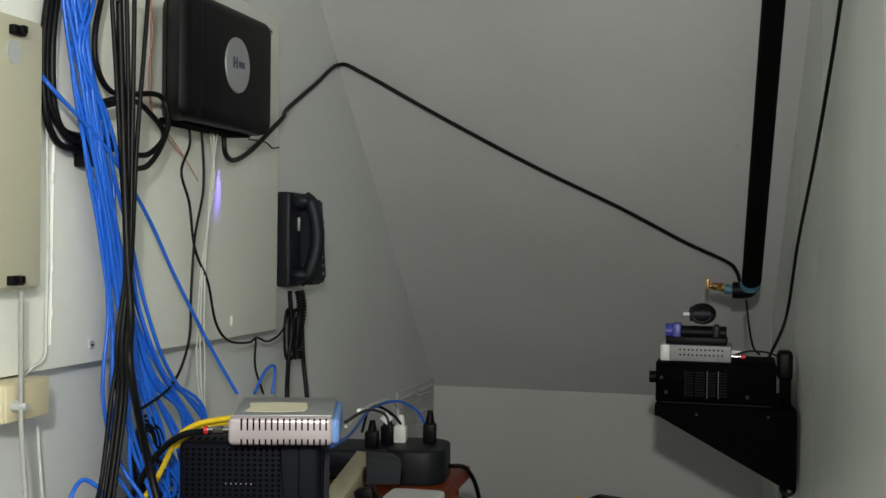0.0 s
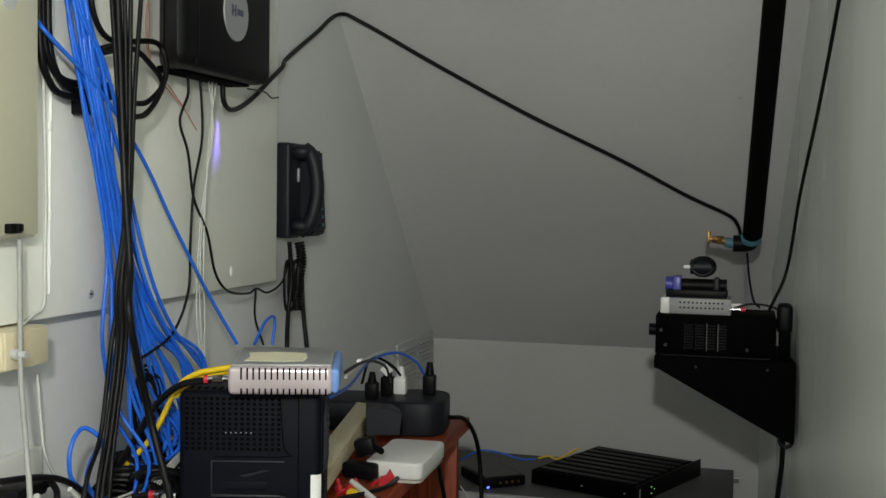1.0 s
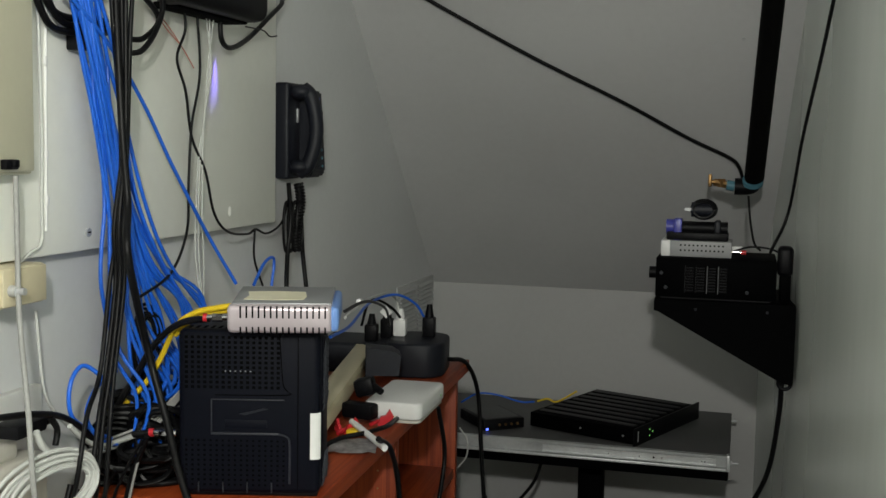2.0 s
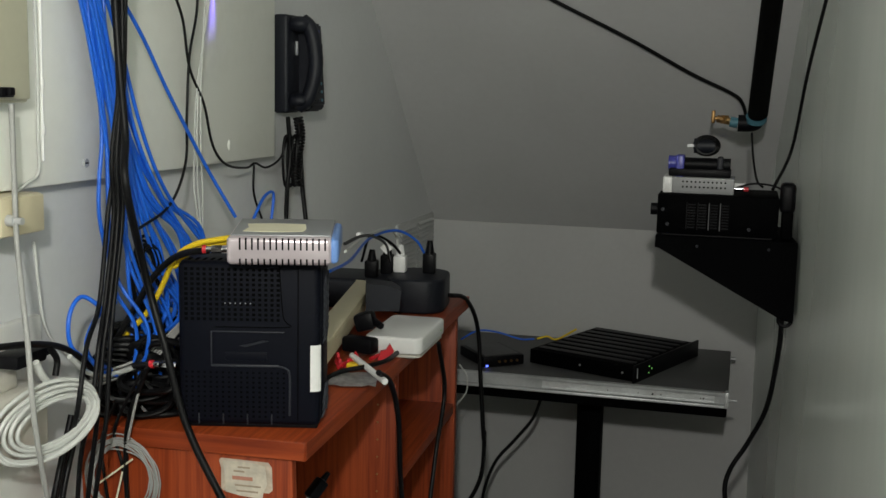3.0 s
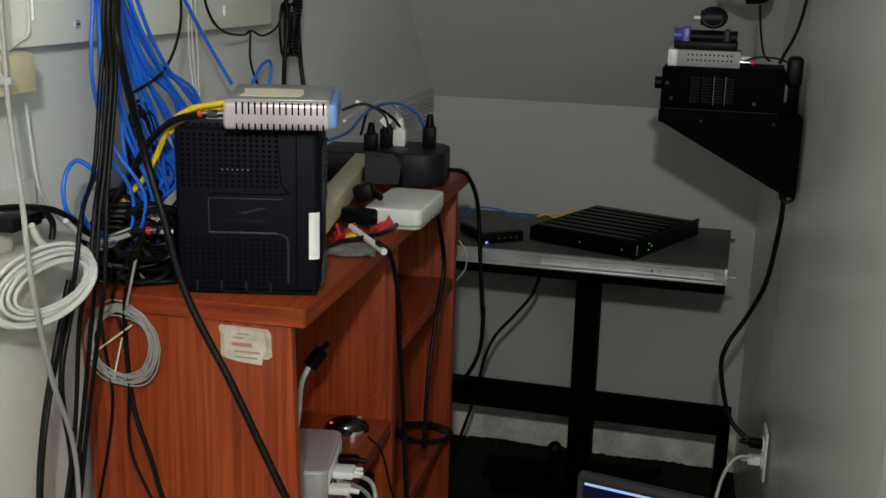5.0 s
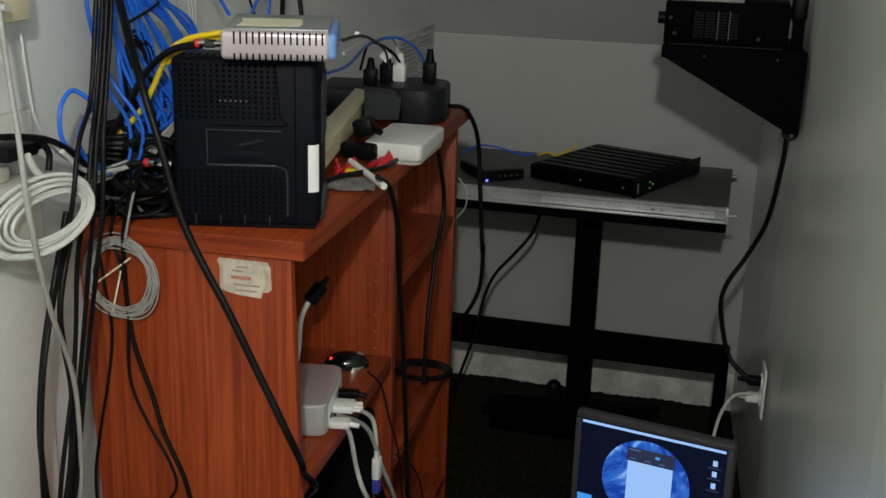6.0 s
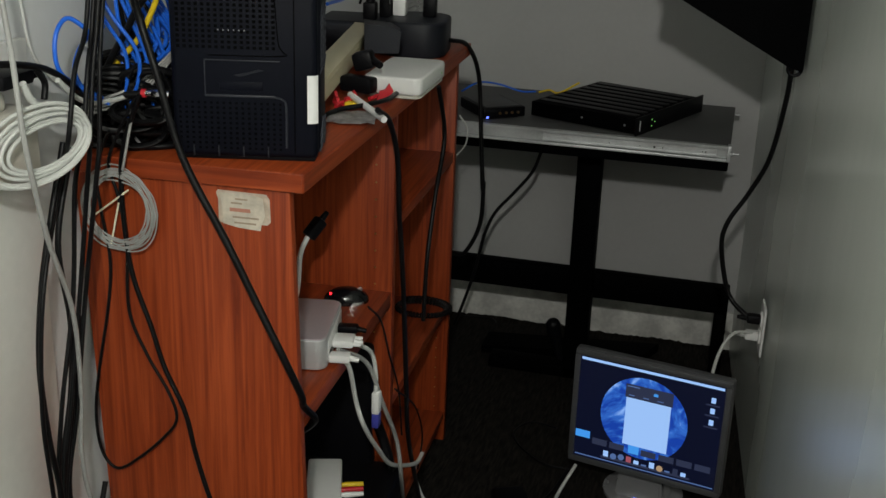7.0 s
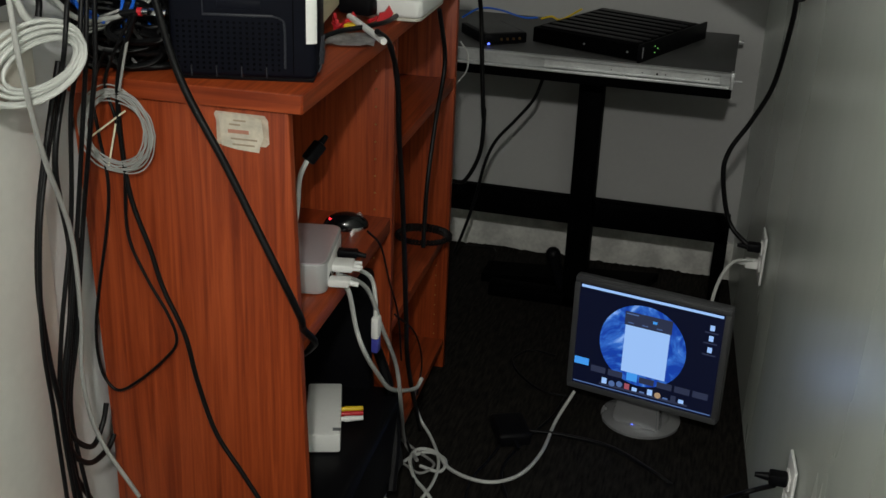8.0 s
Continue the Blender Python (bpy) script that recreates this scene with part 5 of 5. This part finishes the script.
cable("thin_cable", [(-0.781, 1.360, 1.078), (-0.818, 1.370, 1.020), (-0.842, 1.385, 0.975), (-0.831, 1.385, 0.932), (-0.822, 1.385, 0.864), (-0.825, 1.385, 0.760), (-0.800, 1.385, 0.693), (-0.769, 1.385, 0.638), (-0.758, 1.385, 0.596), (-0.782, 1.385, 0.560), (-0.825, 1.385, 0.518), (-0.863, 1.385, 0.494), (-0.887, 1.385, 0.521), (-0.892, 1.385, 0.584), (-0.880, 1.385, 0.662), (-0.858, 1.385, 0.764), (-0.850, 1.385, 0.835), (-0.859, 1.385, 0.909), (-0.862, 1.385, 0.965), (-0.830, 1.370, 1.027)], 0.0024, M_RUBBER, "thin black cable looped down the bookcase side", "thin black cables")
cable("thin_cable", [(-0.774, 1.360, 1.082), (-0.815, 1.380, 1.003), (-0.825, 1.385, 0.929), (-0.817, 1.385, 0.822), (-0.791, 1.385, 0.739), (-0.774, 1.385, 0.679), (-0.744, 1.385, 0.610), (-0.728, 1.385, 0.536), (-0.702, 1.385, 0.452), (-0.662, 1.385, 0.389), (-0.627, 1.385, 0.334)], 0.0036, M_RUBBER, "black cable hanging down the bookcase side", "thin black cables")
cable("thin_cable", [(-0.788, 1.370, 1.064), (-0.798, 1.370, 1.030), (-0.812, 1.370, 0.974)], 0.0020, M_GREY_CABLE, "thin grey wire at the bookcase corner", "thin black cables")
cable("coaxial_cable", [(-0.850, 1.295, 1.027), (-0.850, 1.259, 0.947), (-0.850, 1.222, 0.853), (-0.850, 1.202, 0.749), (-0.850, 1.208, 0.637), (-0.850, 1.221, 0.559), (-0.850, 1.230, 0.461), (-0.850, 1.246, 0.381)], 0.0042, M_RUBBER, "black cable hanging along the wall", "black hanging cables")
cable("coaxial_cable", [(-0.850, 1.312, 1.016), (-0.850, 1.265, 0.900), (-0.850, 1.278, 0.783), (-0.850, 1.266, 0.686), (-0.850, 1.236, 0.596), (-0.850, 1.232, 0.516), (-0.850, 1.282, 0.458), (-0.850, 1.315, 0.475), (-0.850, 1.331, 0.504)], 0.0042, M_RUBBER, "black cable hanging along the wall", "black hanging cables")
cable("coaxial_cable", [(-0.850, 1.299, 0.782), (-0.850, 1.263, 0.653), (-0.850, 1.230, 0.526), (-0.850, 1.239, 0.472), (-0.850, 1.278, 0.433), (-0.850, 1.324, 0.429), (-0.850, 1.344, 0.442)], 0.0042, M_RUBBER, "black cable hanging along the wall", "black hanging cables")
cable("coaxial_cable", [(-0.860, 1.244, 0.553), (-0.860, 1.244, 0.449), (-0.860, 1.283, 0.363)], 0.0042, M_RUBBER, "black cable hanging along the wall", "black hanging cables")
cable("white_cable", [(-0.590, 1.612, 0.620), (-0.576, 1.626, 0.600), (-0.571, 1.650, 0.523), (-0.556, 1.650, 0.480), (-0.550, 1.712, 0.403), (-0.550, 1.791, 0.331), (-0.550, 1.945, 0.247), (-0.550, 1.998, 0.241)], 0.0042, M_WHITE_CABLE, "white cable from the mini computer", "white cables")
cable("white_cable", [(-0.592, 1.664, 0.627), (-0.571, 1.720, 0.587), (-0.561, 1.721, 0.545), (-0.556, 1.706, 0.508)], 0.0038, M_WHITE_CABLE, "white video lead with an adapter", "white cables")
cable("grey_cable", [(-0.600, 1.640, 0.622), (-0.571, 1.702, 0.573), (-0.550, 1.726, 0.490), (-0.540, 1.784, 0.386), (-0.540, 1.822, 0.280), (-0.612, 2.098, 0.020), (-0.564, 2.033, 0.020)], 0.0040, M_GREY_CABLE, "grey cable from the mini computer to the floor", "white cables")
cable("white_cable", [(-0.280, 2.365, 0.060), (-0.309, 2.299, 0.012), (-0.316, 2.162, 0.012), (-0.341, 2.068, 0.012), (-0.386, 2.020, 0.012), (-0.440, 2.014, 0.012), (-0.496, 2.039, 0.012), (-0.534, 2.085, 0.012), (-0.574, 2.088, 0.012), (-0.583, 2.046, 0.012), (-0.555, 1.982, 0.012), (-0.518, 1.941, 0.012), (-0.475, 1.885, 0.012)], 0.0042, M_WHITE_CABLE, "long white cable lying in curves on the carpet", "white cables")
cable("white_cable", [(-0.590, 1.877, 0.012), (-0.603, 1.956, 0.012), (-0.590, 2.037, 0.012), (-0.553, 2.083, 0.012), (-0.509, 2.064, 0.012), (-0.509, 2.019, 0.012), (-0.555, 2.026, 0.012)], 0.0038, M_WHITE_CABLE, "white cable coiled on the carpet", "white cables")
cable("white_cable", [(-0.639, 1.838, 0.080), (-0.603, 1.824, 0.080), (-0.559, 1.799, 0.080)], 0.0035, M_WHITE_CABLE, "white cable end by the bookcase", "white cables")
cable("thin_cable", [(-0.304, 2.431, 0.006), (-0.368, 2.437, 0.006), (-0.437, 2.501, 0.006), (-0.466, 2.568, 0.006), (-0.434, 2.633, 0.006), (-0.366, 2.624, 0.006)], 0.0025, M_RUBBER, "thin black lead on the carpet", "thin black cables")
cable("thin_cable", [(-0.308, 2.416, 0.006), (-0.325, 2.316, 0.006), (-0.362, 2.204, 0.006), (-0.387, 2.079, 0.006), (-0.349, 1.964, 0.006)], 0.0035, M_RUBBER, "thin black lead on the carpet", "thin black cables")
cable("thin_cable", [(-0.794, 3.240, 0.010), (-0.738, 3.251, 0.010), (-0.680, 3.253, 0.010), (-0.658, 3.218, 0.010)], 0.0020, M_RUBBER, "thin black lead on the carpet", "thin black cables")
cable("conduit", [(-0.855, 1.197, 1.435), (-0.850, 1.191, 1.350), (-0.840, 1.179, 1.266), (-0.810, 1.151, 1.158), (-0.800, 1.146, 1.061), (-0.810, 1.186, 0.938), (-0.830, 1.255, 0.811), (-0.840, 1.274, 0.684), (-0.845, 1.271, 0.578), (-0.840, 1.290, 0.472), (-0.800, 1.318, 0.358)], 0.0034, M_GREY_CABLE, "thin grey conduit dropping from the electrical box")
cable("white_cable", [(-0.550, 1.998, 0.241), (-0.611, 2.161, 0.100), (-0.602, 2.183, 0.030), (-0.562, 2.139, 0.012), (-0.523, 2.059, 0.012), (-0.512, 1.975, 0.012), (-0.524, 1.879, 0.012)], 0.0036, M_WHITE_CABLE, "white cable falling to the carpet", "white cables")
cable("grey_cable", [(-0.645, 1.895, 0.050), (-0.668, 2.045, 0.012), (-0.640, 2.114, 0.012), (-0.574, 2.076, 0.012), (-0.528, 2.041, 0.012), (-0.548, 2.000, 0.012), (-0.593, 2.025, 0.012)], 0.0030, M_GREY_CABLE, "grey cable tangled on the carpet", "white cables")
cable("thin_cable", [(-0.647, 2.134, 0.050), (-0.600, 2.091, 0.012), (-0.552, 1.972, 0.012), (-0.529, 1.867, 0.012)], 0.0034, M_RUBBER, "black lead among the white cables on the carpet", "thin black cables")
cable("thin_cable", [(-0.430, 1.905, 0.008), (-0.440, 2.015, 0.008), (-0.421, 2.106, 0.008), (-0.403, 2.211, 0.008)], 0.0030, M_RUBBER, "thin black lead on the carpet", "thin black cables")
cable("white_cable", [(-0.895, 1.290, 1.256), (-0.895, 1.297, 1.197), (-0.895, 1.308, 1.142), (-0.895, 1.337, 1.106), (-0.895, 1.388, 1.071)], 0.0022, M_WHITE_CABLE, "thin white cord down the wall", "white cables")
cable("white_cable", [(-0.883, 1.295, 1.768), (-0.883, 1.287, 1.664), (-0.883, 1.291, 1.494), (-0.883, 1.289, 1.399), (-0.883, 1.287, 1.347), (-0.883, 1.263, 1.335), (-0.883, 1.240, 1.324)], 0.0022, M_WHITE_CABLE, "thin white cord caulked to the backboard", "white cables")
cable("power_cable", [(-0.830, 1.121, 1.158), (-0.830, 1.184, 1.148), (-0.830, 1.241, 1.133), (-0.830, 1.283, 1.111), (-0.830, 1.314, 1.087)], 0.0042, M_RUBBER, "black power cord at the wall charger", "power cords")
cable("power_cable", [(-0.830, 1.223, 1.135), (-0.830, 1.237, 1.117), (-0.830, 1.233, 1.097)], 0.0042, M_RUBBER, "short black power cord at the wall charger", "power cords")
cable("white_cable", [(-0.820, 1.249, 1.119), (-0.820, 1.285, 1.091), (-0.820, 1.324, 1.076), (-0.820, 1.395, 1.068), (-0.820, 1.445, 1.071)], 0.0034, M_WHITE_CABLE, "white lead running into the cable heap", "white cables")
cable("white_cable", [(-0.820, 1.179, 1.128), (-0.820, 1.194, 1.105), (-0.820, 1.222, 1.089), (-0.820, 1.271, 1.081)], 0.0045, M_WHITE_CABLE, "white plug lead of the coil", "white cables")

# heap of tangled leads on the bookcase beside the modem
bm = B()
for k in range(95):
    cx, cy, cz = rng.uniform(-0.88, -0.785), rng.uniform(1.415, 1.60), rng.uniform(1.00, 1.08)
    r1, r2, ph = rng.uniform(0.02, 0.05), rng.uniform(0.015, 0.045), rng.uniform(0, 6.28)
    pts = []
    for i in range(9):
        t = ph + i * 0.75
        pts.append((min(-0.772, max(-0.895, cx + r1 * math.cos(t))), cy + 0.6 * r1 * math.sin(t * 1.3), max(TOPZ + 0.006, cz + r2 * math.sin(t))))
    tube(bm, pts, rng.choice((0.0035, 0.0045, 0.0055)), 6, 4)
solid("cable_heap", bm, M_RUBBER, "heap of tangled black leads on the bookcase top", "cables", kind="stuff", smooth=60)
bm = B()
for k in range(9):
    cx, cy = rng.uniform(-0.87, -0.80), rng.uniform(1.46, 1.60)
    pts = [(cx + rng.uniform(-0.03, 0.03), cy + rng.uniform(-0.03, 0.03), 1.16 - 0.03 * i + rng.uniform(-0.01, 0.01)) for i in range(5)]
    pts += [(cx + rng.uniform(-0.03, 0.05), cy + rng.uniform(-0.03, 0.03), TOPZ + 0.006)]
    tube(bm, pts, 0.0034, 6, 5)
solid("blue_cable_heap", bm, M_BLUE, "tangle of blue leads on the bookcase top", "cables", kind="stuff", smooth=60)
for k in range(4):
    cable("grey_cable", [(-0.90, 1.38 + 0.01 * k, 1.03 + 0.004 * k), (-0.86, 1.40, 1.045 + 0.005 * k), (-0.82, 1.43, 1.06 + 0.006 * k), (-0.79, 1.46, 1.10 + 0.004 * k), (-0.775, 1.50, 1.14)], 0.0020, M_GREY_CABLE, "thin grey lead in the cable heap", "thin grey leads")
# small coil of black cable hung among the blue ones
bc = thing("black_cable_coil", pose(-0.838, 1.468, 1.192), "small coil of thin black cable hanging on the bundle", "cable")
for k in range(7):
    a1, b1 = 0.026 + 0.004 * math.sin(1.9 * k), 0.046 + 0.007 * math.cos(2.3 * k)
    pts = [(0.005 * math.sin(1.3 * k) + 0.004 * math.cos(t), a1 * math.cos(t) + 0.006 * math.sin(2.2 * k), b1 * math.sin(t) - 0.002 * k) for t in [i * 2 * math.pi / 14 for i in range(15)]]
    part("turn", tube(B(), pts, 0.0025, 6, 3), M_RUBBER, bc)
# second coaxial plug in the heap
cp = thing("coaxial_plug", pose(-0.79, 1.405, 1.075, 0, 0, 12), "chromed coaxial plug with a red ring", "plug")
part("barrel", rod(rod(B(), (0.0, 0, 0), (0.032, 0, 0), 0.0042), (0.008, 0, 0), (0.024, 0, 0), 0.0056, seg=6), M_CHROME, cp)
part("ring", rod(B(), (-0.006, 0, 0), (0.0, 0, 0), 0.006), M_RED, cp, "red ring")
part("tail", rod(B(), (-0.03, 0, -0.004), (-0.005, 0, 0), 0.0045), M_RUBBER, cp)
# connector on the backboard
cn = thing("ground_block", pose(-0.85, 1.36, 1.61), "steel coaxial ground block on the backboard", "connector")
part("block", box(B(), -0.037, 0.006, -0.008, 0.008, -0.012, 0.022, 0.003), M_BLACK, cn)
part("nut", rod(B(), (0.0, -0.014, 0.03), (0.0, -0.014, 0.05), 0.009, seg=6), M_STEEL, cn)
part("clamp", rod(B(), (0.0, 0.004, -0.028), (0.0, 0.004, -0.014), 0.009, seg=12), M_BLACK, cn)

# coil of white cable hung on the wall with its adapter
wa = thing("white_adapter", pose(-0.896, 1.19, 1.0), "large white power adapter plugged in at the wall", "adapter")
part("body", box(B(), 0.0, 0.045, -0.09, 0.060, 0.0, 0.085, 0.008, 3), M_IVORY, wa)
part("plug_cover", box(B(), 0.0, 0.030, -0.09, 0.02, 0.084, 0.108, 0.006, 3), M_IVORY, wa)
bp = solid("power_plug", box(box(B(), -0.02, 0.02, -0.05, 0.012, 0.0, 0.018, 0.005), -0.012, 0.012, 0.01, 0.035, 0.002, 0.014, 0.004), M_BLACK, "black ribbed plug on the white adapter", "plug")
bp.matrix_world = pose(-0.855, 1.215, 1.118, 0, 0, 0)
coil_right, coil_up = Vector((0.35, 0.93, 0.20)).normalized(), Vector((-0.10, -0.18, 0.97)).normalized()
wcoil = thing("white_cable_coil", pose(-0.817, 1.195, 1.048), "coil of white cable hanging at the wall", "cable")
for k in range(7):
    a1, b1 = 0.077 - 0.0040 * k, 0.046 - 0.0034 * k
    off = Vector((0.004 * math.sin(2.1 * k), -0.004 + 0.003 * k, 0.003 * math.cos(1.7 * k)))
    pts = [off + coil_right * a1 * math.cos(t) + coil_up * b1 * math.sin(t) for t in [i * 2 * math.pi / 16 for i in range(17)]]
    part("turn", tube(B(), pts, 0.0027, 8, 3), M_WHITE_CABLE, wcoil)

# grey wire coil on the bookcase side
gc = thing("grey_wire_coil", pose(-0.833, 1.386, 0.912), "coil of thin grey wire hung on the bookcase side", "wire")
for k in range(14):
    a1 = 0.051 + 0.0055 * math.sin(2.3 * k)
    pts = [(a1 * math.cos(t) + 0.004 * math.sin(1.9 * k) + 0.004, -0.002 - 0.0012 * (k % 3), 1.05 * a1 * math.sin(t) + 0.004 * math.cos(2.7 * k) + 0.003 * math.sin(3 * t + k)) for t in [i * 2 * math.pi / 14 for i in range(15)]]
    part("turn", tube(B(), pts, 0.0011, 6, 3), M_GREY_CABLE, gc)
part("tie", tube(B(), [(0.02, -0.003, 0.03), (-0.035, -0.003, -0.012)], 0.0014, 6, 2, False), M_PAPER, gc, "pale wire tie")
part("tie", tube(B(), [(0.004, -0.003, 0.01), (-0.012, -0.003, -0.052)], 0.0014, 6, 2, False), M_PAPER, gc, "pale wire tie")

# worn label on the bookcase side; its writing cannot be read
lb = thing("worn_label", CAB @ pose(-0.127, 0.0072, 0.896), "worn paper label under peeling tape on the bookcase side", "label")
part("paper", prism(B(), [(0.008, 0.006), (0.030, 0.002), (0.062, 0.000), (0.064, 0.010), (0.069, 0.022), (0.066, 0.047), (0.040, 0.052), (0.004, 0.051), (0.007, 0.030)], "y", 0.0, 0.0006), M_LABEL, lb)
part("tape", prism(B(), [(0.001, 0.010), (0.004, 0.007), (0.072, 0.009), (0.077, 0.014), (0.076, 0.046), (0.071, 0.053), (0.001, 0.054), (-0.002, 0.050), (0.001, 0.040)], "y", 0.0007, 0.0010), M_TAPE, lb, "yellowed clear tape with lifted edges")
for z, x0, x1, mt in ((0.043, 0.026, 0.044, M_INK), (0.037, 0.020, 0.036, M_INK), (0.026, 0.018, 0.048, M_RED_INK), (0.017, 0.022, 0.060, M_INK), (0.009, 0.024, 0.056, M_INK)):
    part("print_bar", box(B(), x0, x1, -0.0005, 0.0, z - 0.0012, z + (0.004 if mt is M_RED_INK else 0.0012)), mt, lb)

# red clips, tags and paper on the bookcase top
def red_clip(m):
    c = thing("red_cable_clip", m, "red plastic cable clip on a tagged lead", "clip", "red cable clips")
    part("loop", tube(B(), [(0, 0, 0.004), (0.016, 0.010, 0.008), (0.034, 0.006, 0.012), (0.044, -0.006, 0.008)], 0.0042, 6, 4), M_RED, c)
    part("flag", prism(B(), [(0.014, 0.002), (0.036, 0.004), (0.046, 0.020), (0.038, 0.034), (0.030, 0.022), (0.020, 0.020)], "y", -0.004, 0.004), M_RED, c)
    return c


red_clip(pose(-0.662, 1.795, TOPZ, 0, 0, 40) @ Matrix.Scale(0.85, 4))
red_clip(pose(-0.658, 1.807, TOPZ, 0, 0, 130) @ Matrix.Scale(0.65, 4))
red_clip(pose(-0.629, 1.871, TOPZ, 0, 0, 25) @ Matrix.Scale(0.9, 4))
tg = thing("tagged_lead", pose(-0.645, 1.819, TOPZ), "lead wrapped in a white and yellow tag", "tag")
part("wrap", rod(B(), (0, 0, 0.020), (0.093, -0.102, 0.008), 0.0056, seg=12), M_WHITE, tg)
part("yellow_flag", box(B(), 0.0, 0.020, -0.030, -0.010, 0.004, 0.013, 0.002), M_YELLOW, tg)
tg2 = thing("tagged_lead", pose(-0.631, 1.943, TOPZ), "lead wrapped in a white and yellow tag", "tag")
part("wrap", rod(B(), (0, 0, 0.027), (0.037, -0.034, 0.008), 0.0045, seg=12), M_PAPER, tg2)
bm = B()
n = 8
vs = [[bm.verts.new((0.011 * i, 0.012 * j, 0.002 + 0.006 * noise.noise((i * 0.6, j * 0.6, 3.1)) + 0.004)) for j in range(n)] for i in range(n)]
for i in range(n - 1):
    for j in range(n - 1):
        bm.faces.new((vs[i][j], vs[i + 1][j], vs[i + 1][j + 1], vs[i][j + 1]))
bmesh.ops.solidify(bm, geom=bm.faces[:], thickness=0.0012)
pb = solid("plastic_wrapper", bm, M_WRAP, "crumpled clear-grey plastic wrapper", "wrapper")
pb.matrix_world = pose(-0.634, 1.672, TOPZ, 0, 0, 15)
tag = solid("cable_tag", box(B(), -0.010, 0.010, -0.001, 0.001, -0.010, 0.010), M_WHITE, "small white tag on a plug lead", "tag")
tag.matrix_world = pose(-0.760, 2.360, 1.114, 0, 45, 12)
wt = solid("cable_tag", rod(B(), (-0.018, 0, 0), (0.018, 0, 0), 0.0036), M_WHITE, "small white wrap on a thin cable", "tag")
wt.matrix_world = look((-0.595, 1.710, 1.231), (-0.614, 1.800, 1.220)) @ pose(0, 0, 0, 0, 90, 0)

# coiled phone cord at the wall, and a spiral cord in the bookcase
pts = []
for i in range(150):
    t = i / 149
    pts.append((-0.872 + 0.008 * math.cos(i * 0.9), 2.125 + 0.010 * math.sin(i * 0.9) + 0.012 * math.sin(6 * t), 1.40 - 0.135 * t))
solid("coiled_phone_cable", tube(B(), pts, 0.0028, 6, 2), M_RUBBER, "black coiled handset cord bunched below the wall phone", "cable", "phone cables", smooth=60)
for k in range(4):
    pts = [(-0.880 + 0.004 * k, 2.085 + 0.012 * k + 0.016 * math.cos(t), 1.315 + 0.05 * math.sin(t)) for t in [i * 2 * math.pi / 14 for i in range(15)]]
    solid("phone_cable", tube(B(), pts, 0.0026, 6, 3), M_RUBBER, "loop of black phone cord bunched at the wall", "cable", "phone cables", smooth=60)
pts = []
for i in range(240):
    t = i / 239
    a = 2 * math.pi * t * 1.4
    pts.append(CAB @ Vector((-0.058 + 0.062 * math.cos(a) + 0.0045 * math.cos(i * 1.7), 0.992 + 0.046 * math.sin(a) + 0.0035 * math.sin(i * 1.7), 0.383 + 0.010 * t + 0.0045 * math.sin(i * 1.7))))
solid("spiral_cable", tube(B(), pts, 0.0022, 6, 2), M_RUBBER, "black spiral cord lying on the lower shelf", "cable", smooth=60)

# plugs at the mini computer
for y, z, w, mt, nm in ((0.028, 0.014, 0.011, M_WHITE, "white video plug in the mini computer"), (0.072, 0.024, 0.018, M_WHITE, "wide white plug in the mini computer"), (0.118, 0.026, 0.010, M_BLACK, "black plug in the mini computer")):
    p = thing("data_plug", MINI @ pose(0.001, y, z), nm, "plug", "plugs in the mini computer")
    part("body", box(B(), 0.0, 0.034, -w, w, -0.006, 0.007, 0.003), mt, p)
    part("strain_relief", rod(B(), (0.032, 0.0, 0.0), (0.048, 0.0, -0.003), 0.0052, 0.0040, 12), mt, p)
    if w > 0.015:
        for dy in (-0.013, 0.013):
            part("thumb_screw", rod(B(), (0.030, dy, 0.0), (0.046, dy, 0.0), 0.0034, seg=12), mt, p)
va = thing("video_adapter", pose(-0.556, 1.712, 0.476), "white and blue video adapter hanging on a cable", "adapter")
part("body", box(B(), -0.007, 0.007, -0.010, 0.010, 0.0, 0.042, 0.004), M_WHITE, va)
part("plug", box(B(), -0.006, 0.006, -0.009, 0.009, -0.026, 0.001, 0.002), M_VIOLET, va)
# lead and plug inside the upper bay
cable("white_cable", [CAB @ Vector((-0.150, 0.300, SHELF + 0.006)), CAB @ Vector((-0.120, 0.300, 0.680)), CAB @ Vector((-0.112, 0.300, 0.7534)), CAB @ Vector((-0.104, 0.315, 0.782))], 0.0046, M_WHITE_CABLE, "white lead inside the bookcase", "white cables")
dp = solid("power_plug", rod(box(B(), -0.010, 0.010, -0.004, 0.034, -0.010, 0.010, 0.004), (0, 0.034, 0), (0, 0.050, 0), 0.006, 0.004, 12), M_BLACK, "black plug on a white lead in the bookcase", "plug")
dp.matrix_world = CAB @ pose(-0.102, 0.318, 0.784, 42, 0, -35)

for x, y, z in ((-0.803, 1.400, 1.828), (-0.813, 1.333, 1.813)):
    solid("cable_marker", rod(B(), (x, y, z + 0.004), (x, y, z + 0.035), 0.0046), M_RED, "red tape marker on a black cable", "marker", "red cable markers")
